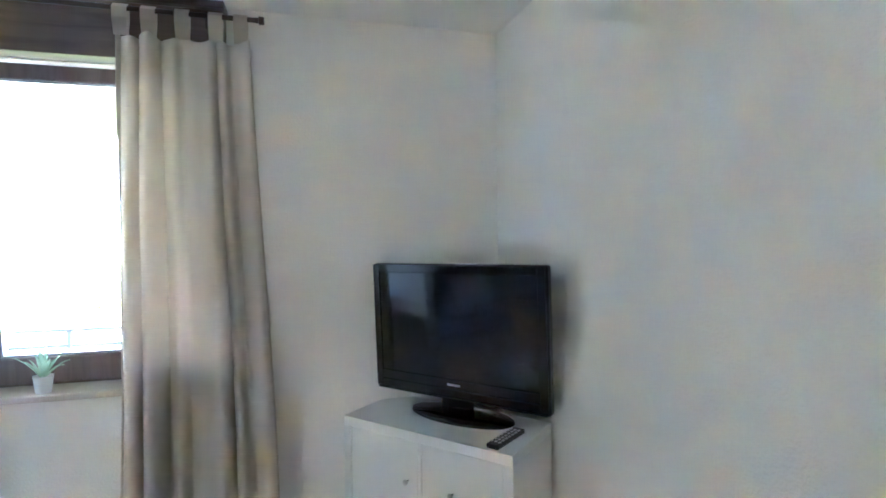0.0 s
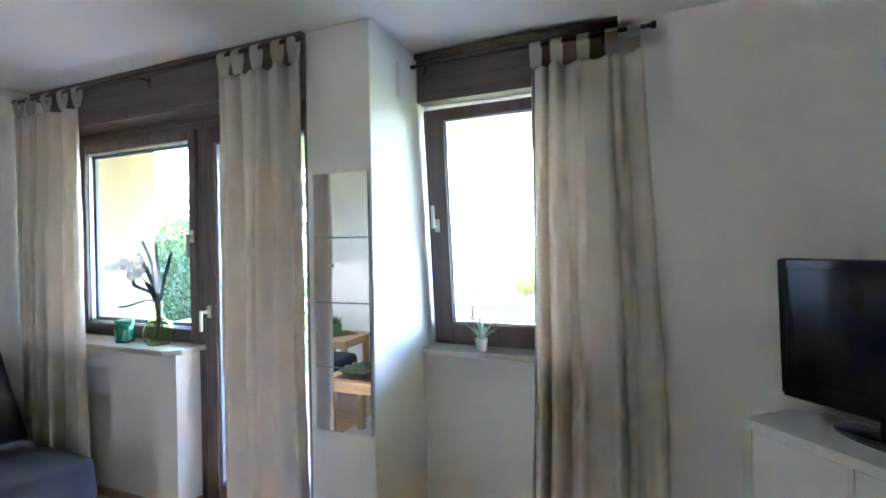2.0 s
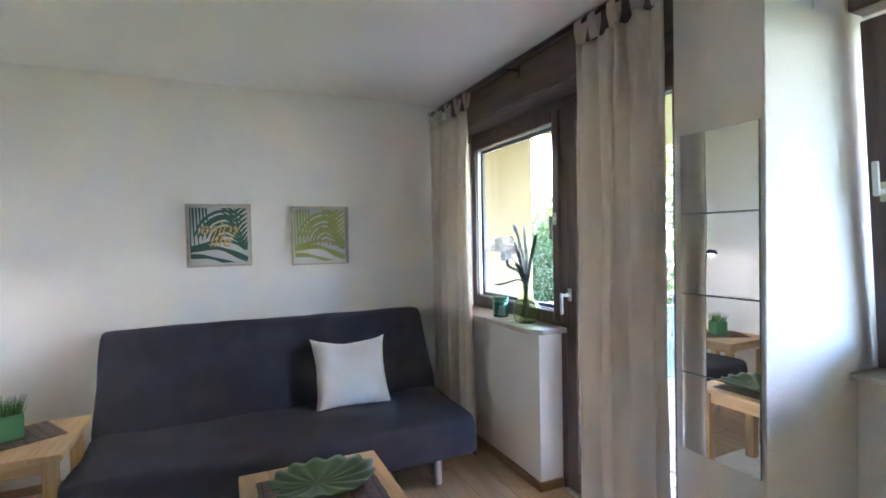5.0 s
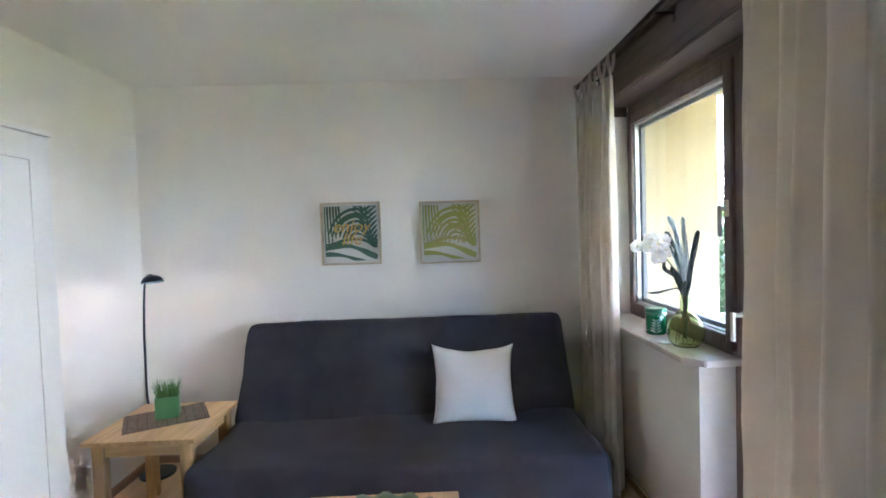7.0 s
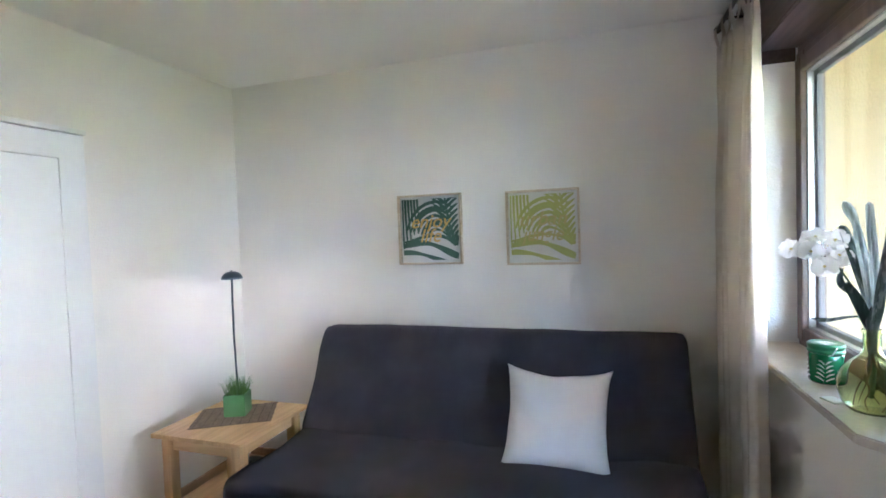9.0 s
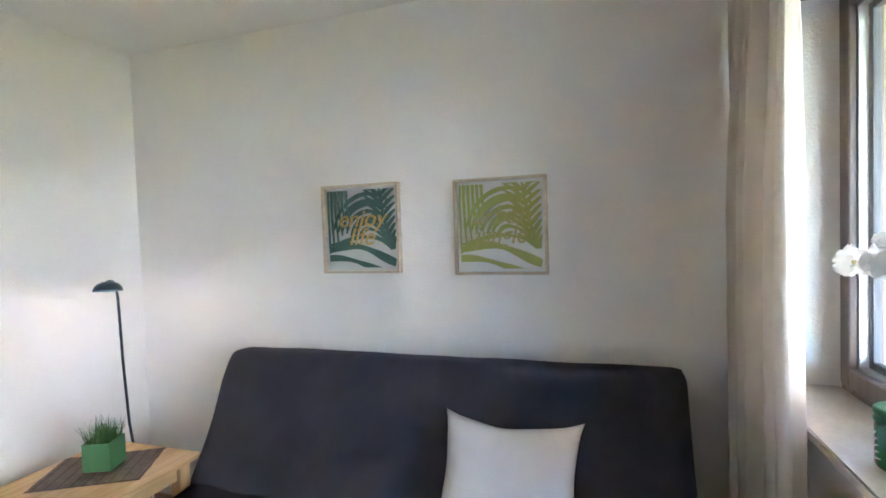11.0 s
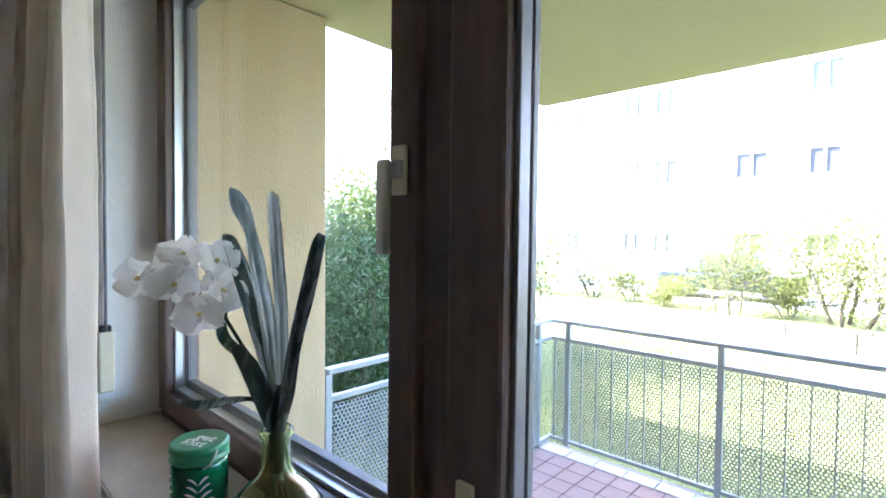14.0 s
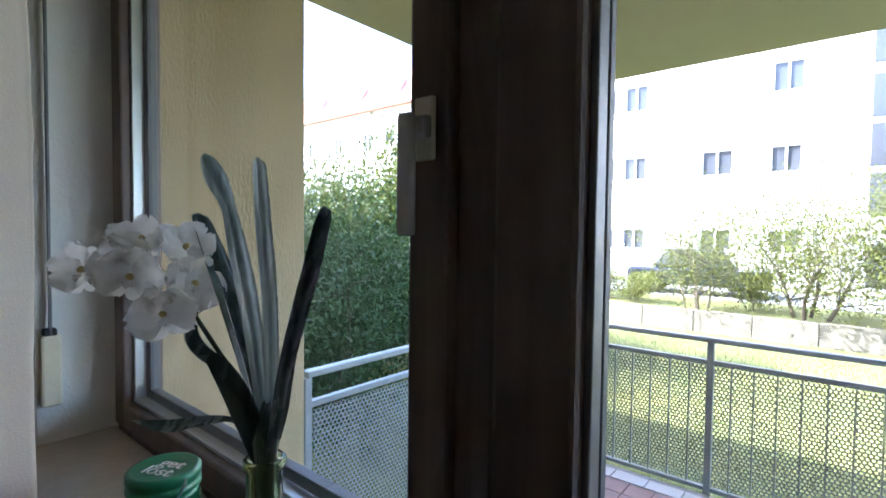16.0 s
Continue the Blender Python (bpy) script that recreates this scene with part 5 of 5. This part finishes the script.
# hedge and trees to the left of the balcony
plant("tree", "leafy yellow-green garden tree behind the balcony", "tree", (-9.05, 9.2, GZ), 4.7, 2.0, 6, 36000, 0.052, M_LEAF_D, 21, 0.3)
for i, (x, y, hgt) in enumerate(((-6.6, 5.9, 2.6), (-7.4, 6.8, 3.0), (-8.3, 7.8, 3.2), (-6.0, 4.8, 2.5), (-9.2, 8.4, 3.4), (-7.0, 8.4, 2.4))):
    plant("shrub", "dense dark green hedge shrub beside the balcony", "shrub", (x, y, GZ), hgt, 1.5, 5, 15000, 0.033, M_LEAF_C, 40 + i, 0.02, "hedge shrubs", 0.35)
plant("shrub", "thin airy shrub with light foliage", "shrub", (-11.4, 9.2, GZ), 4.9, 1.2, 4, 4000, 0.06, M_LEAF_A, 61, 0.2)
# shrubs behind the garden wall
for i, (x, hgt, sp, lv, mt) in enumerate(((-10.2, 2.0, 1.2, 3600, M_LEAF_B), (-8.6, 2.3, 1.2, 2600, M_LEAF_A), (-12.0, 2.4, 1.4, 3000, M_LEAF_B), (-7.4, 1.0, 1.0, 2200, M_LEAF_B), (-6.4, 0.8, 0.9, 1800, M_LEAF_B),
                                           (-4.7, 2.7, 2.2, 5200, M_LEAF_B), (-3.6, 1.2, 1.0, 1600, M_LEAF_B), (-2.4, 3.3, 2.8, 11500, M_LEAF_B), (-0.3, 3.0, 2.6, 9500, M_LEAF_B), (1.2, 2.8, 1.8, 4200, M_LEAF_B), (3.2, 2.6, 1.8, 3600, M_LEAF_A), (0.2, 1.1, 1.1, 2400, M_LEAF_B))):
    plant("shrub", "airy light green shrub behind the garden wall", "shrub", (x, 16.1 + 0.4 * math.sin(i * 2.3), -0.46), hgt, sp, 4, int(lv * 1.7), 0.036, mt, 80 + i, 0.08, "street shrubs")

# parked car
car = thing("parked_car", "dark parked car behind the shrubs", "car", pose(-5.5, 19.4, -0.445, 0, 0, 4))
cb = bmesh.new()
bx(cb, -2.0, 2.0, -0.85, 0.85, 0.28, 0.82, 0.12, 3)
part("body", cb, M_CARPAINT, car)
cb = bmesh.new()
bx(cb, -1.25, 1.1, -0.74, 0.74, 0.82, 1.42, 0.10, 3)
for v in cb.verts:
    if v.co.z > 1.2:
        v.co.x *= 0.72
        v.co.y *= 0.9
part("cabin", cb, M_FARGLASS, car, "dark glazed cabin")
for x in (-1.25, 1.25):
    for y in (-0.8, 0.8):
        wh = part("wheel", lathe([(0.10, -0.10), (0.30, -0.10), (0.32, -0.06), (0.32, 0.06), (0.30, 0.10), (0.10, 0.10)], 24), M_TYRE, car, "black tyre", m=pose(x, y, 0.32, 90))
        part("rim", lathe([(0.02, -0.105), (0.19, -0.105), (0.20, 0.105), (0.02, 0.105)], 18), M_STEEL, wh)
for y in (-0.6, 0.6):
    part("headlight", box(1.93, 2.005, y - 0.14, y + 0.14, 0.56, 0.68, 0.02), M_PRINT, car)

# white house across the street
FY = 23.4
house = thing("apartment_house", "white rendered apartment house with red tiled roof", "house", pose(0, 0, 0), kind="structure")
cols = [(-8.95, 0.98), (-10.25, 0.98), (-13.15, 0.8), (-14.15, 0.8), (-5.85, 1.12), (-3.66, 0.98), (-17.0, 0.85), (-18.3, 0.85), (-21.0, 0.85), (-24.0, 0.85), (-26.0, 0.85), (-29.0, 0.85), (-32.0, 0.85)]
rows_z = [(0.75, 1.65), (3.66, 4.68), (6.54, 7.66)]
edges = sorted([(x - w / 2, x + w / 2) for x, w in cols])
hw = bmesh.new()
bx(hw, -45, 14, FY + 0.16, FY + 10, -0.6, 9.0)
x = -45.0
for a, b in edges + [(14.0, 14.0)]:
    if a - x > 0.01:
        bx(hw, x, a, FY, FY + 0.16, -0.6, 9.0)
    x = b
for a, b in edges:
    z = -0.6
    for z0, z1 in rows_z + [(9.0, 9.0)]:
        if z0 - z > 0.01:
            bx(hw, a, b, FY, FY + 0.16, z, z0)
        z = z1
part("wall", hw, M_FACADE, house, "bright white render")
for a, b in edges:
    for k, (z0, z1) in enumerate(rows_z):
        if k == 2 and abs(a + 6.41) < 0.02:
            part("shutter", box(a + 0.01, b - 0.01, FY + 0.03, FY + 0.12, z0, z1), M_FACADE, house, "closed white roller shutter")
            continue
        wn2 = part("window", frame_bars(a + 0.01, b - 0.01, z0 + 0.01, z1 - 0.01, FY + 0.06, FY + 0.12, 0.06, 0.0), M_FACADE, house, "white two-part window")
        part("mullion", box((a + b) / 2 - 0.035, (a + b) / 2 + 0.035, FY + 0.055, FY + 0.119, z0 + 0.07, z1 - 0.07), M_FACADE, wn2)
        part("pane", box(a + 0.05, b - 0.05, FY + 0.125, FY + 0.14, z0 + 0.05, z1 - 0.05), M_FARGLASS, wn2)
        part("sill", box(a - 0.12, b + 0.12, FY - 0.07, FY + 0.0, z0 - 0.10, z0 - 0.04), M_EDGETILE, wn2)
        if k == 2:
            part("hood", box(a - 0.14, b + 0.14, FY - 0.05, FY + 0.0, z1 + 0.07, z1 + 0.16), M_EDGETILE, wn2)
stair = part("stair_tower", box(-2.0, 2.4, FY - 0.6, FY - 0.004, -0.6, 9.0), M_FACADE, house, "white stair tower")
for z in (-0.2, 2.1, 3.65, 5.2, 6.9):
    for x0, x1 in ((-1.40, -0.82), (-0.70, -0.05), (0.30, 0.90), (1.05, 1.65)):
        part("pane", box(x0, x1, FY - 0.625, FY - 0.604, z, z + 1.35), M_FARGLASS, stair)
part("downpipe", tube([(-2.75, FY - 0.06, -0.5), (-2.75, FY - 0.06, 8.8)], 0.06, 8), M_FACADE, house)
rf = bmesh.new()
sec = [(FY - 0.35, 9.0), (FY - 0.35, 9.12), (FY + 1.1, 11.4), (FY + 5.2, 12.8), (FY + 10.3, 9.0)]
ends = [[rf.verts.new((x, y, z)) for y, z in sec] for x in (-45.3, 14.3)]
for i in range(5):
    rf.faces.new((ends[0][i], ends[0][(i + 1) % 5], ends[1][(i + 1) % 5], ends[1][i]))
rf.faces.new(ends[0])
rf.faces.new(ends[1][::-1])
roof = part("roof", rf, M_ROOF, house, "red tiled mansard roof")
for x in (-40, -36, -31.9, -27.6, -24.0, -20.0, -16.0, -12.0, -8.0, -4.0):
    dm = part("dormer", box(x - 0.75, x + 0.75, FY - 0.02, FY + 2.0, 9.35, 10.95, 0.02), M_FACADE, roof, "white roof dormer")
    part("pane", box(x - 0.45, x + 0.45, FY - 0.04, FY - 0.022, 9.55, 10.75), M_FARGLASS, dm)
for i in range(30):
    part("tile_course", box(-45.2, 14.2, FY - 0.30 + 0.047 * i, FY - 0.25 + 0.047 * i, 9.13 + 0.0745 * i, 9.16 + 0.0745 * i), M_ROOF, roof)

# ---- floor pieces ----
pl_me = mesh_of("plank", box(-0.6, 0.6, -0.0955, 0.0955, -0.008, 0.0, 0.0012), M_LAMINATE)
for j in range(19):
    y = -0.64 + 0.0965 + 0.193 * j
    off = (0.0, 0.4, 0.8)[j % 3]
    x = -3.31 + 0.6 - off
    while x < 2.4:
        x0, x1 = max(x - 0.599, -3.309), min(x + 0.599, 1.9)
        if y + 0.09 < 2.94 and x1 - x0 > 0.05:
            if x0 == x - 0.599 and x1 == x + 0.599:
                part("plank", pl_me, M_LAMINATE, floor, m=pose(x, y, 0))
            else:
                part("plank", box(x0 - x, x1 - x, -0.0955, 0.0955, -0.008, 0.0, 0.0012), M_LAMINATE, floor, m=pose(x, y, 0))
        x += 1.2
tl = bpy.data.objects["balcony_slab"]
t_me = mesh_of("tile", box(-0.0705, 0.0705, -0.0705, 0.0705, -0.011, 0.0, 0.002), M_TILE)
for i in range(19):
    for j in range(16):
        x, y = -3.33 + 0.145 * i, 2.825 + 0.145 * j
        if x < -1.20 or y > 3.26:
            part("tile", t_me, M_TILE, tl, m=pose(x, y, BF))
e_me = mesh_of("edge_tile", box(-0.098, 0.098, -0.055, 0.055, -0.011, 0.006, 0.003), M_EDGETILE)
for i in range(14):
    part("edge_tile", e_me, M_EDGETILE, tl, m=pose(-3.30 + 0.2 * i, 5.13, BF))
